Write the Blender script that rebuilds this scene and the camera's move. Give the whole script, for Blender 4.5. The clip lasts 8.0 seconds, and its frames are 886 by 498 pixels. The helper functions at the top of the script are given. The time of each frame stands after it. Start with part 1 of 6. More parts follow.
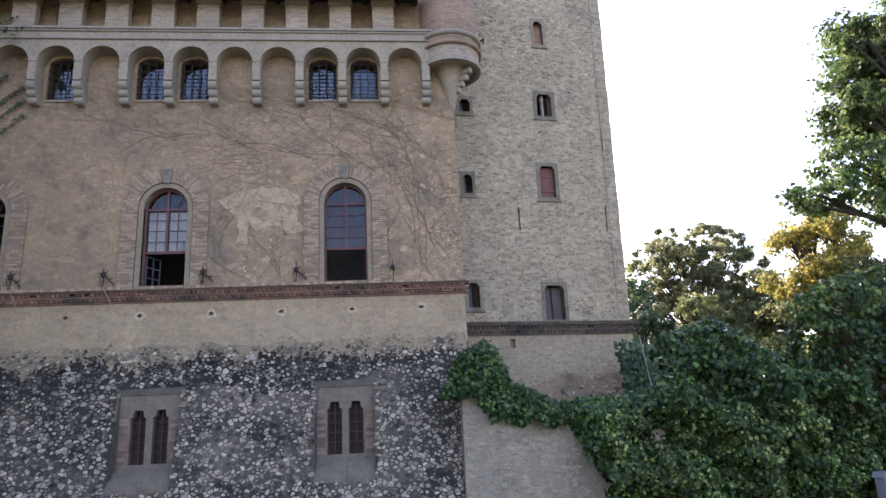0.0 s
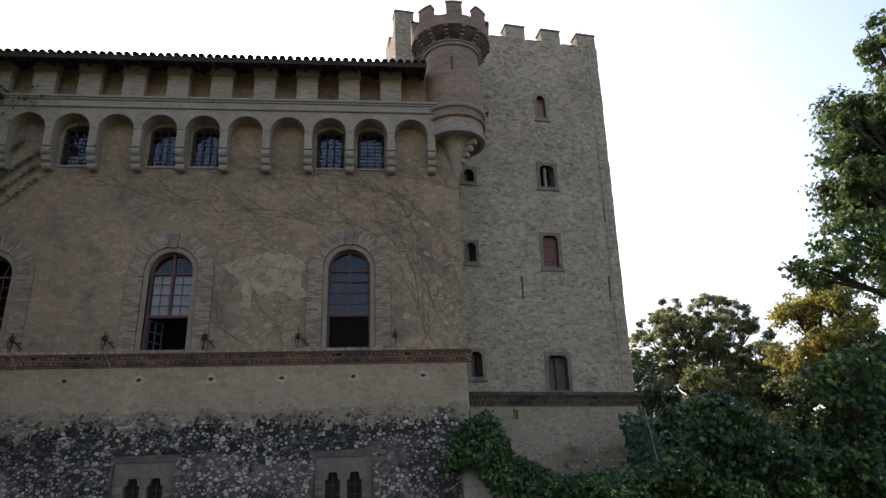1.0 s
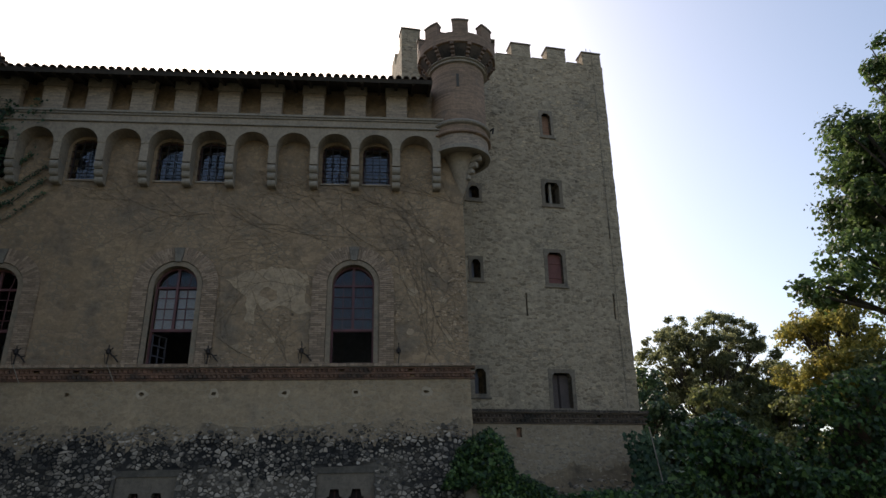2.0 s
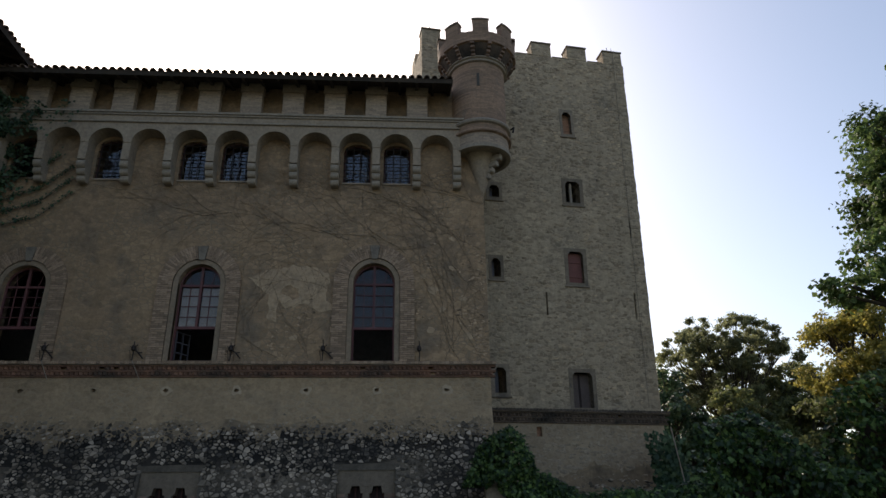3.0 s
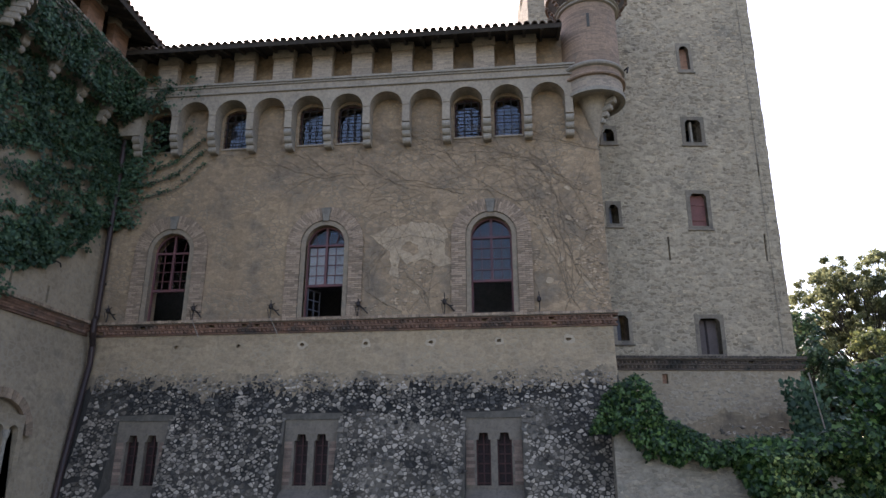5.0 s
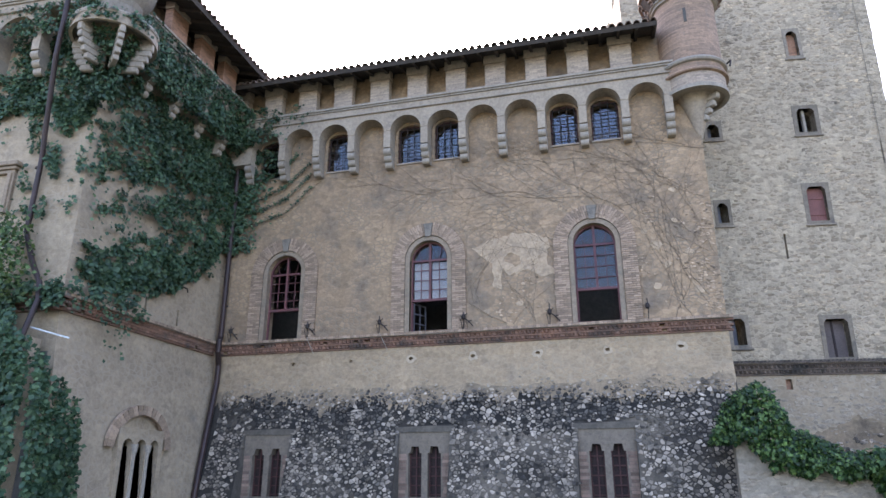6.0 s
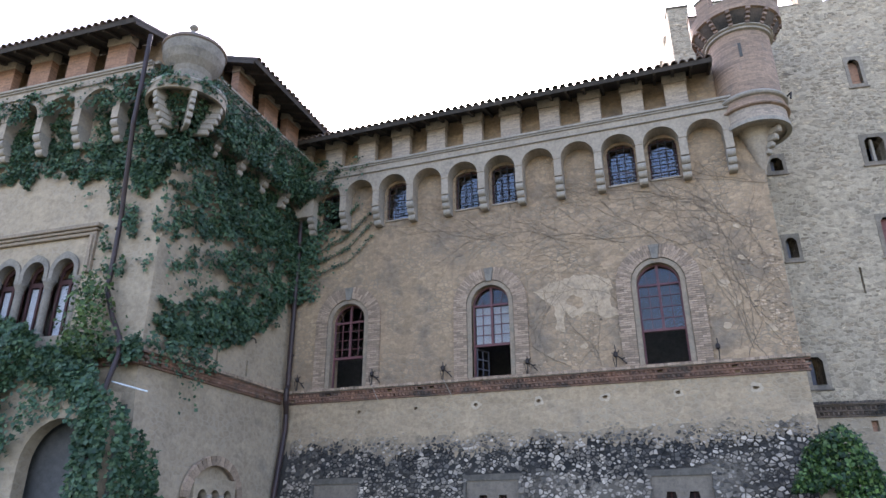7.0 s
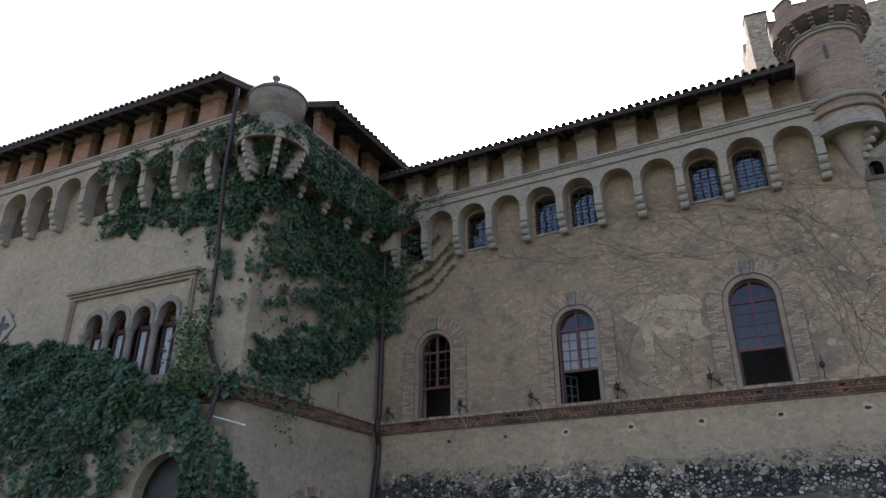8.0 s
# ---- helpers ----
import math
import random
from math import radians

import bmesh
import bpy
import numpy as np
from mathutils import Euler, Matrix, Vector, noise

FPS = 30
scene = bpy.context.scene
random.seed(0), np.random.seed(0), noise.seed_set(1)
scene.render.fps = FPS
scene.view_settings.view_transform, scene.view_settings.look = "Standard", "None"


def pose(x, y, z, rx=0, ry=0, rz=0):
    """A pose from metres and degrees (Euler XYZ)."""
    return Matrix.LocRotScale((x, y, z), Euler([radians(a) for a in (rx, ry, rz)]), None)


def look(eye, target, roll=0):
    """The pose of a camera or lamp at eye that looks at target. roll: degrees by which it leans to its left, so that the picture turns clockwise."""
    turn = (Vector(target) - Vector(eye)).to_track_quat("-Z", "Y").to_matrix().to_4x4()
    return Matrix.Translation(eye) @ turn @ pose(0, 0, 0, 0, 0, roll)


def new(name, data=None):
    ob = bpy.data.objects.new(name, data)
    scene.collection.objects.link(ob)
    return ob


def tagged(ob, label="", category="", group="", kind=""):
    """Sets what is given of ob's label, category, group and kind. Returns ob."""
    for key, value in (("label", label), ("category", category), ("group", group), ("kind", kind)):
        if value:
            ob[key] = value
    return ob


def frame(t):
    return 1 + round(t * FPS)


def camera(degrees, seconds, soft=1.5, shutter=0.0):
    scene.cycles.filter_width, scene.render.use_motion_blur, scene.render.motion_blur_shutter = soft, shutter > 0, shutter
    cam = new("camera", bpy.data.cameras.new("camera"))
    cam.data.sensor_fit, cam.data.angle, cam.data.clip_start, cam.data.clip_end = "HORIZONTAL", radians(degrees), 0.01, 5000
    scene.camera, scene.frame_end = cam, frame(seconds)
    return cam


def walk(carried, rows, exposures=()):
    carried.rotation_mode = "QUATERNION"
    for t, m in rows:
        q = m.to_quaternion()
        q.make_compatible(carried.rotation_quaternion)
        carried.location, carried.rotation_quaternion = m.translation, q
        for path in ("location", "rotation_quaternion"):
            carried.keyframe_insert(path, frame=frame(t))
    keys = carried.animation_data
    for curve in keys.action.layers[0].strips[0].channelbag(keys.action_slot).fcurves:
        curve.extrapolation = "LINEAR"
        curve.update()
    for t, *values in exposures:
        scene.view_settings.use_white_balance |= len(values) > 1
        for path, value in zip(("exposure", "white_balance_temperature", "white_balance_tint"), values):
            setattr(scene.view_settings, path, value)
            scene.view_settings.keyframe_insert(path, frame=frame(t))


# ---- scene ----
import collections

cam = camera(66.1, 8.0)
EXPOSURES = [(0.0, 2.45, 6550, 25), (0.5, 1.9, 6650, 22), (1.0, 1.15, 6800, 17), (1.5, 0.65, 6900, 13), (3.0, 0.45, 6950, 12), (3.5, 0.6, 6900, 12), (4.0, 0.95, 6850, 16), (4.5, 1.25, 6700, 19), (6.0, 2.85, 6250, 22), (6.5, 2.9, 6200, 22), (7.0, 2.7, 6250, 21), (7.5, 2.2, 6350, 19), (8.0, 1.7, 6500, 18)]
PATH = [
    (0, (0.161, -1.832, 1.772), (0.368, 0.085, 2.305), -3.0),
    (0.5, (0.165, -1.871, 1.751), (0.368, 0.012, 2.395), -2.6),
    (1, (0.16, -1.895, 1.774), (0.359, -0.04, 2.494), -2.2),
    (1.5, (0.207, -1.892, 1.789), (0.398, -0.05, 2.544), -1.8),
    (3, (0.127, -1.891, 1.66), (0.256, -0.05, 2.43), -0.9),
    (3.5, (0.047, -1.899, 1.609), (0.104, -0.043, 2.354), -0.7),
    (4, (0.008, -1.931, 1.578), (0.037, -0.051, 2.259), -0.4),
    (4.5, (-0.054, -1.955, 1.62), (-0.098, -0.061, 2.261), -0.2),
    (6, (-0.162, -2.287, 1.907), (-0.639, -0.456, 2.554), -0.1),
    (6.5, (-0.212, -2.368, 1.989), (-0.735, -0.564, 2.677), -0.1),
    (7, (-0.285, -2.53, 2.039), (-0.904, -0.785, 2.796), -0.2),
    (7.5, (-0.084, -2.58, 2.031), (-0.827, -0.905, 2.833), -0.1),
    (8, (0.058, -2.562, 1.998), (-0.787, -0.951, 2.829), 0.1),
]
walk(cam, [(t, look(eye, target, roll)) for t, eye, target, roll in PATH],
     exposures=EXPOSURES)

# ---- light ----
world = bpy.data.worlds.new("sky")
scene.world = world
world.use_nodes = True
_wn = world.node_tree.nodes
_sky = _wn.new("ShaderNodeTexSky")
_sky.sky_type = "NISHITA"
_sky.sun_disc = False
_sky.sun_elevation = radians(34)
_sky.sun_rotation = radians(-16)
_sky.air_density, _sky.dust_density, _sky.ozone_density = 1.0, 2.2, 1.0
world.node_tree.links.new(_sky.outputs[0], _wn["Background"].inputs[0])
_wn["Background"].inputs[1].default_value = 0.15
sun = new("sun", bpy.data.lights.new("sun", "SUN"))
sun.data.energy, sun.data.angle, sun.data.color = 2.6, radians(1.2), (1.0, 0.93, 0.82)
sun.matrix_world = look((0, 0, 40), (0.276 * math.cos(radians(34)) * 50, -0.961 * math.cos(radians(34)) * 50, 40 - 50 * math.sin(radians(34))))


# ---- materials ----
def surf(name, c1, c2, big=0.5, fine=9.0, rough=0.9, bump=0.35, c3=None, mask=2.0, cut=0.58, stones=0.0, mortar=None,
         streak=0.0, metal=0.0, vary=0.0, spec=0.3, soft=0.12, tone=(0.6, 1.35), joint=0.8):
    """Two-tone mottled surface with grain, optional third tone in patches, stones with joints, streaks and variation by object."""
    m = bpy.data.materials.new(name)
    m.use_nodes = True
    nt = m.node_tree
    N, L = nt.nodes.new, nt.links.new
    b = nt.nodes["Principled BSDF"]
    b.inputs["Roughness"].default_value = rough
    b.inputs["Metallic"].default_value = metal
    b.inputs["Specular IOR Level"].default_value = spec
    co = N("ShaderNodeTexCoord").outputs["Object"]

    def noise_tex(scale, detail=6.0, vec=None, r=0.6):
        n = N("ShaderNodeTexNoise")
        n.inputs["Scale"].default_value, n.inputs["Detail"].default_value, n.inputs["Roughness"].default_value = scale, detail, r
        L(vec or co, n.inputs["Vector"])
        return n.outputs["Fac"]

    def ramp(f, a, c):
        r = N("ShaderNodeMapRange")
        r.inputs[1].default_value, r.inputs[2].default_value = a, c
        L(f, r.inputs[0])
        return r.outputs[0]

    def mix(f, a, c, mode="MIX"):
        x = N("ShaderNodeMix")
        x.data_type, x.blend_type = "RGBA", mode
        for s, v in ((0, f), (6, a), (7, c)):
            if isinstance(v, (int, float)):
                x.inputs[s].default_value = v
            elif isinstance(v, tuple):
                x.inputs[s].default_value = (*v, 1)
            else:
                L(v, x.inputs[s])
        return x.outputs[2]

    col = mix(ramp(noise_tex(big), 0.36, 0.64), c1, c2)
    if c3:
        col = mix(ramp(noise_tex(mask, 8.0), cut, cut + soft), col, c3)
    if streak:
        mp = N("ShaderNodeMapping")
        mp.inputs["Scale"].default_value = (1.6, 1.6, 0.12)
        L(co, mp.inputs["Vector"])
        col = mix(ramp(noise_tex(1.0, 5.0, mp.outputs[0]), 0.5, 0.75), col, tuple(v * (1 - streak) for v in c1))
    g = noise_tex(fine, 8.0, None, 0.7)
    gs = N("ShaderNodeMapRange")
    gs.inputs[1].default_value, gs.inputs[2].default_value, gs.inputs[3].default_value, gs.inputs[4].default_value = 0.25, 0.75, 0.7, 1.28
    L(g, gs.inputs[0])
    col = mix(1.0, col, gs.outputs[0], "MULTIPLY")
    height = g
    if stones:
        wob = N("ShaderNodeTexNoise")
        wob.inputs["Scale"].default_value = 3.0
        L(co, wob.inputs["Vector"])
        mp = N("ShaderNodeMapping")
        mp.inputs["Scale"].default_value = (1.0, 1.0, 1.6)
        ad = N("ShaderNodeVectorMath")
        ad.operation = "MULTIPLY_ADD"
        L(wob.outputs["Color"], ad.inputs[0])
        ad.inputs[1].default_value = (0.18, 0.18, 0.12)
        L(co, ad.inputs[2])
        L(ad.outputs[0], mp.inputs["Vector"])
        v = N("ShaderNodeTexVoronoi")
        v.feature = "DISTANCE_TO_EDGE"
        v.inputs["Scale"].default_value = stones
        L(mp.outputs[0], v.inputs["Vector"])
        v2 = N("ShaderNodeTexVoronoi")
        v2.inputs["Scale"].default_value = stones
        L(mp.outputs[0], v2.inputs["Vector"])
        tr = N("ShaderNodeMapRange")
        tr.inputs[3].default_value, tr.inputs[4].default_value = tone
        sp = N("ShaderNodeSeparateColor")
        L(v2.outputs["Color"], sp.inputs[0])
        L(sp.outputs[0], tr.inputs[0])
        col = mix(1.0, col, tr.outputs[0], "MULTIPLY")
        edge = ramp(v.outputs["Distance"], 0.02, 0.12)
        pat = ramp(noise_tex(0.9, 4.0), 0.35, 0.62)
        mm = N("ShaderNodeMath")
        mm.operation = "MAXIMUM"
        L(edge, mm.inputs[0])
        L(pat, mm.inputs[1])
        col = mix(mm.outputs[0], mortar or c2, col)
        ma = N("ShaderNodeMath")
        ma.operation = "MULTIPLY_ADD"
        L(mm.outputs[0], ma.inputs[0])
        ma.inputs[1].default_value = joint
        L(g, ma.inputs[2])
        height = ma.outputs[0]
    if vary:
        oi = N("ShaderNodeObjectInfo").outputs["Random"]
        ge = N("ShaderNodeNewGeometry").outputs["Random Per Island"]
        am = N("ShaderNodeMath")
        am.operation = "ADD"
        L(oi, am.inputs[0])
        L(ge, am.inputs[1])
        fr = N("ShaderNodeMath")
        fr.operation = "FRACT"
        L(am.outputs[0], fr.inputs[0])
        vr = N("ShaderNodeMapRange")
        vr.inputs[3].default_value, vr.inputs[4].default_value = 1 - vary, 1 + vary
        L(fr.outputs[0], vr.inputs[0])
        col = mix(1.0, col, vr.outputs[0], "MULTIPLY")
    L(col, b.inputs["Base Color"])
    bp = N("ShaderNodeBump")
    bp.inputs["Strength"].default_value, bp.inputs["Distance"].default_value = bump, 0.03
    L(height, bp.inputs["Height"])
    L(bp.outputs[0], b.inputs["Normal"])
    return m


def brickwork(name, c1, c2, mortar, bw=0.27, bh=0.065, c3=None):
    """Small bricks too far off to stand alone: coursed colour and relief, laid by height and the way along the wall."""
    m = surf(name, c1, c2, 0.8, 14.0, 0.92, 0.3, c3=c3)
    nt = m.node_tree
    N, L = nt.nodes.new, nt.links.new
    b = nt.nodes["Principled BSDF"]
    old = b.inputs["Base Color"].links[0].from_socket
    co = N("ShaderNodeTexCoord").outputs["Object"]
    sp = N("ShaderNodeSeparateXYZ")
    L(co, sp.inputs[0])
    su = N("ShaderNodeMath")
    L(sp.outputs[0], su.inputs[0])
    L(sp.outputs[1], su.inputs[1])
    cb = N("ShaderNodeCombineXYZ")
    L(su.outputs[0], cb.inputs[0])
    L(sp.outputs[2], cb.inputs[1])
    br = N("ShaderNodeTexBrick")
    br.inputs["Scale"].default_value = 1.0
    br.inputs["Brick Width"].default_value, br.inputs["Row Height"].default_value = bw, bh
    br.inputs["Mortar Size"].default_value = 0.009
    br.inputs["Color1"].default_value, br.inputs["Color2"].default_value = (0.72, 0.72, 0.72, 1), (1.2, 1.15, 1.1, 1)
    br.inputs["Mortar"].default_value = (*mortar, 1)
    L(cb.outputs[0], br.inputs["Vector"])
    x = N("ShaderNodeMix")
    x.data_type, x.blend_type = "RGBA", "MULTIPLY"
    x.inputs[0].default_value = 1.0
    L(old, x.inputs[6])
    L(br.outputs["Color"], x.inputs[7])
    L(x.outputs[2], b.inputs["Base Color"])
    return m


def leafy(name, c1, c2, c3, rough=0.55, trans=0.25):
    m = bpy.data.materials.new(name)
    m.use_nodes = True
    nt = m.node_tree
    N, L = nt.nodes.new, nt.links.new
    b = nt.nodes["Principled BSDF"]
    ge = N("ShaderNodeNewGeometry").outputs["Random Per Island"]
    cr = N("ShaderNodeValToRGB")
    for i, (p, c) in enumerate(((0.0, c1), (0.55, c2), (1.0, c3))):
        e = cr.color_ramp.elements[i] if i < 2 else cr.color_ramp.elements.new(p)
        e.position, e.color = p, (*c, 1)
    L(ge, cr.inputs[0])
    no = N("ShaderNodeTexNoise")
    no.inputs["Scale"].default_value = 0.7
    L(N("ShaderNodeTexCoord").outputs["Object"], no.inputs["Vector"])
    mr = N("ShaderNodeMapRange")
    mr.inputs[1].default_value, mr.inputs[2].default_value, mr.inputs[3].default_value, mr.inputs[4].default_value = 0.3, 0.7, 0.65, 1.3
    L(no.outputs["Fac"], mr.inputs[0])
    x = N("ShaderNodeMix")
    x.data_type, x.blend_type = "RGBA", "MULTIPLY"
    x.inputs[0].default_value = 1.0
    L(cr.outputs[0], x.inputs[6])
    L(mr.outputs[0], x.inputs[7])
    L(x.outputs[2], b.inputs["Base Color"])
    b.inputs["Roughness"].default_value = rough
    b.inputs["Specular IOR Level"].default_value = 0.3
    tr = N("ShaderNodeBsdfTranslucent")
    L(x.outputs[2], tr.inputs[0])
    ms = N("ShaderNodeMixShader")
    ms.inputs[0].default_value = trans
    L(b.outputs[0], ms.inputs[1])
    L(tr.outputs[0], ms.inputs[2])
    L(ms.outputs[0], nt.nodes["Material Output"].inputs[0])
    return m


def glassy(name, ior, gloss):
    m = bpy.data.materials.new(name)
    m.use_nodes = True
    nt = m.node_tree
    N, L = nt.nodes.new, nt.links.new
    out = nt.nodes["Material Output"]
    gl = N("ShaderNodeBsdfGlass")
    gl.inputs["IOR"].default_value, gl.inputs["Roughness"].default_value = ior, 0.02
    gl.inputs["Color"].default_value = (0.85, 0.84, 0.84, 1)
    go = N("ShaderNodeBsdfGlossy")
    go.inputs["Roughness"].default_value = 0.06
    go.inputs["Color"].default_value = (0.82, 0.88, 0.95, 1)
    no = N("ShaderNodeTexNoise")
    no.inputs["Scale"].default_value = 2.5
    bp = N("ShaderNodeBump")
    bp.inputs["Strength"].default_value, bp.inputs["Distance"].default_value = 0.08, 0.02
    L(no.outputs["Fac"], bp.inputs["Height"])
    L(bp.outputs[0], go.inputs["Normal"])
    ms = N("ShaderNodeMixShader")
    ms.inputs[0].default_value = gloss
    L(gl.outputs[0], ms.inputs[1])
    L(go.outputs[0], ms.inputs[2])
    L(ms.outputs[0], out.inputs[0])
    return m


PLASTER = surf("ochre_plaster", (0.347, 0.232, 0.138), (0.257, 0.173, 0.108), 0.35, 6.0, 0.95, 0.9, c3=(0.145, 0.113, 0.085), mask=0.7, cut=0.52, streak=0.25, stones=4.6, tone=(0.84, 1.14), mortar=(0.215, 0.163, 0.112), soft=0.2, joint=0.3)
FACADE_STONE = surf("bared_wall_stone", (0.40, 0.28, 0.18), (0.25, 0.175, 0.115), 2.5, 12.0, 0.95, 0.7, c3=(0.13, 0.098, 0.072), mask=1.8, cut=0.55, vary=0.45)
PLASTER_LIGHT = surf("pale_plaster_band", (0.355, 0.25, 0.153), (0.285, 0.202, 0.125), 0.6, 7.0, 0.95, 0.7, c3=(0.22, 0.165, 0.115), mask=1.0, cut=0.54, streak=0.2, stones=4.0, tone=(0.86, 1.1), mortar=(0.31, 0.235, 0.155), soft=0.2, joint=0.3)
PLASTER_BARE = surf("bare_plaster_patch", (0.44, 0.315, 0.20), (0.36, 0.255, 0.163), 1.2, 8.0, 0.95, 0.7, c3=(0.235, 0.175, 0.12), mask=2.5, cut=0.48, soft=0.25)
MORTAR_PALE = surf("pale_fresh_mortar", (0.44, 0.335, 0.23), (0.36, 0.275, 0.19), 3.0, 12.0, 0.95, 0.6)
DARKWOOD = surf("dark_shutter_wood", (0.032, 0.016, 0.014), (0.02, 0.012, 0.011), 3.0, 20.0, 0.7, 0.2)
DARKRED = surf("dull_red_bars", (0.07, 0.027, 0.023), (0.048, 0.021, 0.019), 3.0, 20.0, 0.7, 0.2)
CURTAIN = surf("pale_curtain_cloth", (0.78, 0.78, 0.79), (0.68, 0.68, 0.70), 2.0, 16.0, 0.95, 0.2)
BLIND = surf("faded_window_blind", (0.50, 0.46, 0.41), (0.41, 0.375, 0.335), 2.0, 16.0, 0.95, 0.2)
PANEL = surf("beige_window_stone", (0.19, 0.148, 0.11), (0.145, 0.115, 0.087), 1.6, 12.0, 0.92, 0.6, c3=(0.105, 0.088, 0.07), mask=2.2, cut=0.52, soft=0.25)
PANEL_LIGHT = surf("pale_reveal_plaster", (0.27, 0.2, 0.137), (0.215, 0.16, 0.112), 1.6, 12.0, 0.92, 0.5, c3=(0.15, 0.14, 0.105), mask=2.2, cut=0.55, soft=0.25)
PLASTER_WING = surf("cream_plaster", (0.35, 0.262, 0.172), (0.265, 0.20, 0.135), 0.5, 6.0, 0.95, 0.6, c3=(0.22, 0.175, 0.13), mask=0.9, cut=0.55, streak=0.18, stones=3.6, tone=(0.9, 1.1), mortar=(0.31, 0.243, 0.172), soft=0.2, joint=0.3)
ARCADE = surf("arcade_plaster", (0.33, 0.26, 0.19), (0.27, 0.21, 0.155), 0.9, 9.0, 0.95, 0.45, c3=(0.20, 0.16, 0.125), mask=1.6, cut=0.56, streak=0.22, soft=0.18)
TRIM = surf("grey_stone_trim", (0.31, 0.255, 0.20), (0.25, 0.21, 0.165), 1.4, 12.0, 0.9, 0.35, c3=(0.17, 0.145, 0.12), mask=2.5, cut=0.58, soft=0.2)
DARKSTONE = surf("weathered_grey_stone", (0.225, 0.187, 0.145), (0.165, 0.138, 0.11), 1.8, 12.0, 0.92, 0.5, c3=(0.095, 0.083, 0.07), mask=2.5, cut=0.56, soft=0.2)
TOWER = surf("rubble_tower_stone", (0.42, 0.325, 0.222), (0.325, 0.255, 0.177), 0.35, 8.0, 0.95, 1.0, c3=(0.185, 0.155, 0.122), mask=0.45, cut=0.54, stones=5.6, tone=(0.66, 1.2), mortar=(0.425, 0.335, 0.235), streak=0.2, soft=0.25)
TOWER_STONE = surf("tower_rubble_piece", (0.42, 0.315, 0.207), (0.27, 0.205, 0.14), 2.5, 12.0, 0.95, 0.6, c3=(0.16, 0.125, 0.092), mask=1.6, cut=0.58, vary=0.42)
MORTAR = surf("dark_lime_mortar", (0.05, 0.041, 0.033), (0.022, 0.019, 0.016), 0.6, 8.0, 0.97, 1.0, c3=(0.15, 0.12, 0.09), mask=0.33, cut=0.53, soft=0.14)
SMEARED = surf("smeared_edge_plaster", (0.30, 0.214, 0.133), (0.20, 0.147, 0.097), 1.1, 9.0, 0.96, 1.0, c3=(0.075, 0.06, 0.045), mask=1.5, cut=0.5, soft=0.3)
RUBBLE = surf("pale_rubble_stone", (0.35, 0.28, 0.215), (0.17, 0.137, 0.105), 3.5, 14.0, 0.95, 0.9, c3=(0.06, 0.05, 0.042), mask=2.6, cut=0.53, vary=0.72)
QUOIN = surf("worn_surround_stone", (0.235, 0.186, 0.137), (0.175, 0.139, 0.104), 1.5, 9.0, 0.95, 0.8, c3=(0.12, 0.1, 0.08), mask=1.4, cut=0.55, vary=0.22)
SCARP_TRIM = surf("sooty_window_trim", (0.125, 0.103, 0.08), (0.085, 0.071, 0.057), 1.8, 12.0, 0.94, 0.7, c3=(0.05, 0.043, 0.036), mask=2.2, cut=0.55, soft=0.2)
BRICK_JAMB = surf("dull_pink_jamb_brick", (0.24, 0.155, 0.115), (0.165, 0.115, 0.088), 3.0, 18.0, 0.94, 0.5, vary=0.35)
# sooty brick for the tower course; its dark tone also paints the flare's shade
BRICK_SOOTY_SHADED = surf("sooty_shaded_brick", (0.145, 0.105, 0.08), (0.095, 0.074, 0.06), 1.4, 14.0, 0.94, 0.5, c3=(0.05, 0.043, 0.037), mask=1.2, cut=0.5, vary=0.3)
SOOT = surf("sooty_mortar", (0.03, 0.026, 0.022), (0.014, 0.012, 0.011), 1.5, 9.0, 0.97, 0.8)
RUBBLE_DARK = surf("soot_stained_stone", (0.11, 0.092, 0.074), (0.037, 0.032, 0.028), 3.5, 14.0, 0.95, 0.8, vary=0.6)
RUBBLE_TOP = surf("plaster_smeared_stone", (0.30, 0.235, 0.165), (0.20, 0.16, 0.12), 2.5, 14.0, 0.95, 0.7, vary=0.3)
BRICK = brickwork("old_red_brick", (0.30, 0.20, 0.14), (0.235, 0.16, 0.115), (0.9, 0.9, 0.9), c3=(0.19, 0.15, 0.12))
BRICK_PALE = brickwork("sooty_pale_brick", (0.36, 0.28, 0.21), (0.29, 0.225, 0.175), (0.9, 0.9, 0.9))
BRICK_RED = brickwork("red_wing_brick", (0.30, 0.165, 0.105), (0.24, 0.135, 0.09), (1.05, 1.05, 1.05))
BRICK_PIECE = surf("single_old_brick", (0.35, 0.24, 0.16), (0.25, 0.175, 0.122), 3.0, 18.0, 0.93, 0.4, vary=0.3)
BRICK_CORNICE = surf("cornice_brick", (0.23, 0.12, 0.08), (0.15, 0.09, 0.065), 1.4, 14.0, 0.93, 0.5, c3=(0.085, 0.062, 0.05), mask=1.2, cut=0.52, vary=0.3)
TILE = surf("clay_roof_tile", (0.20, 0.135, 0.10), (0.13, 0.10, 0.085), 1.5, 9.0, 0.9, 0.3, c3=(0.10, 0.095, 0.08), mask=2.0, cut=0.55, vary=0.3)
EAVE_WOOD = surf("dark_eave_timber", (0.06, 0.045, 0.035), (0.04, 0.031, 0.025), 2.0, 20.0, 0.85, 0.3)
FRAME_RED = surf("dark_red_window_paint", (0.14, 0.05, 0.048), (0.10, 0.042, 0.042), 3.0, 25.0, 0.6, 0.15)
FRAME_GREY = surf("grey_window_wood", (0.09, 0.085, 0.095), (0.065, 0.06, 0.07), 3.0, 25.0, 0.6, 0.15)
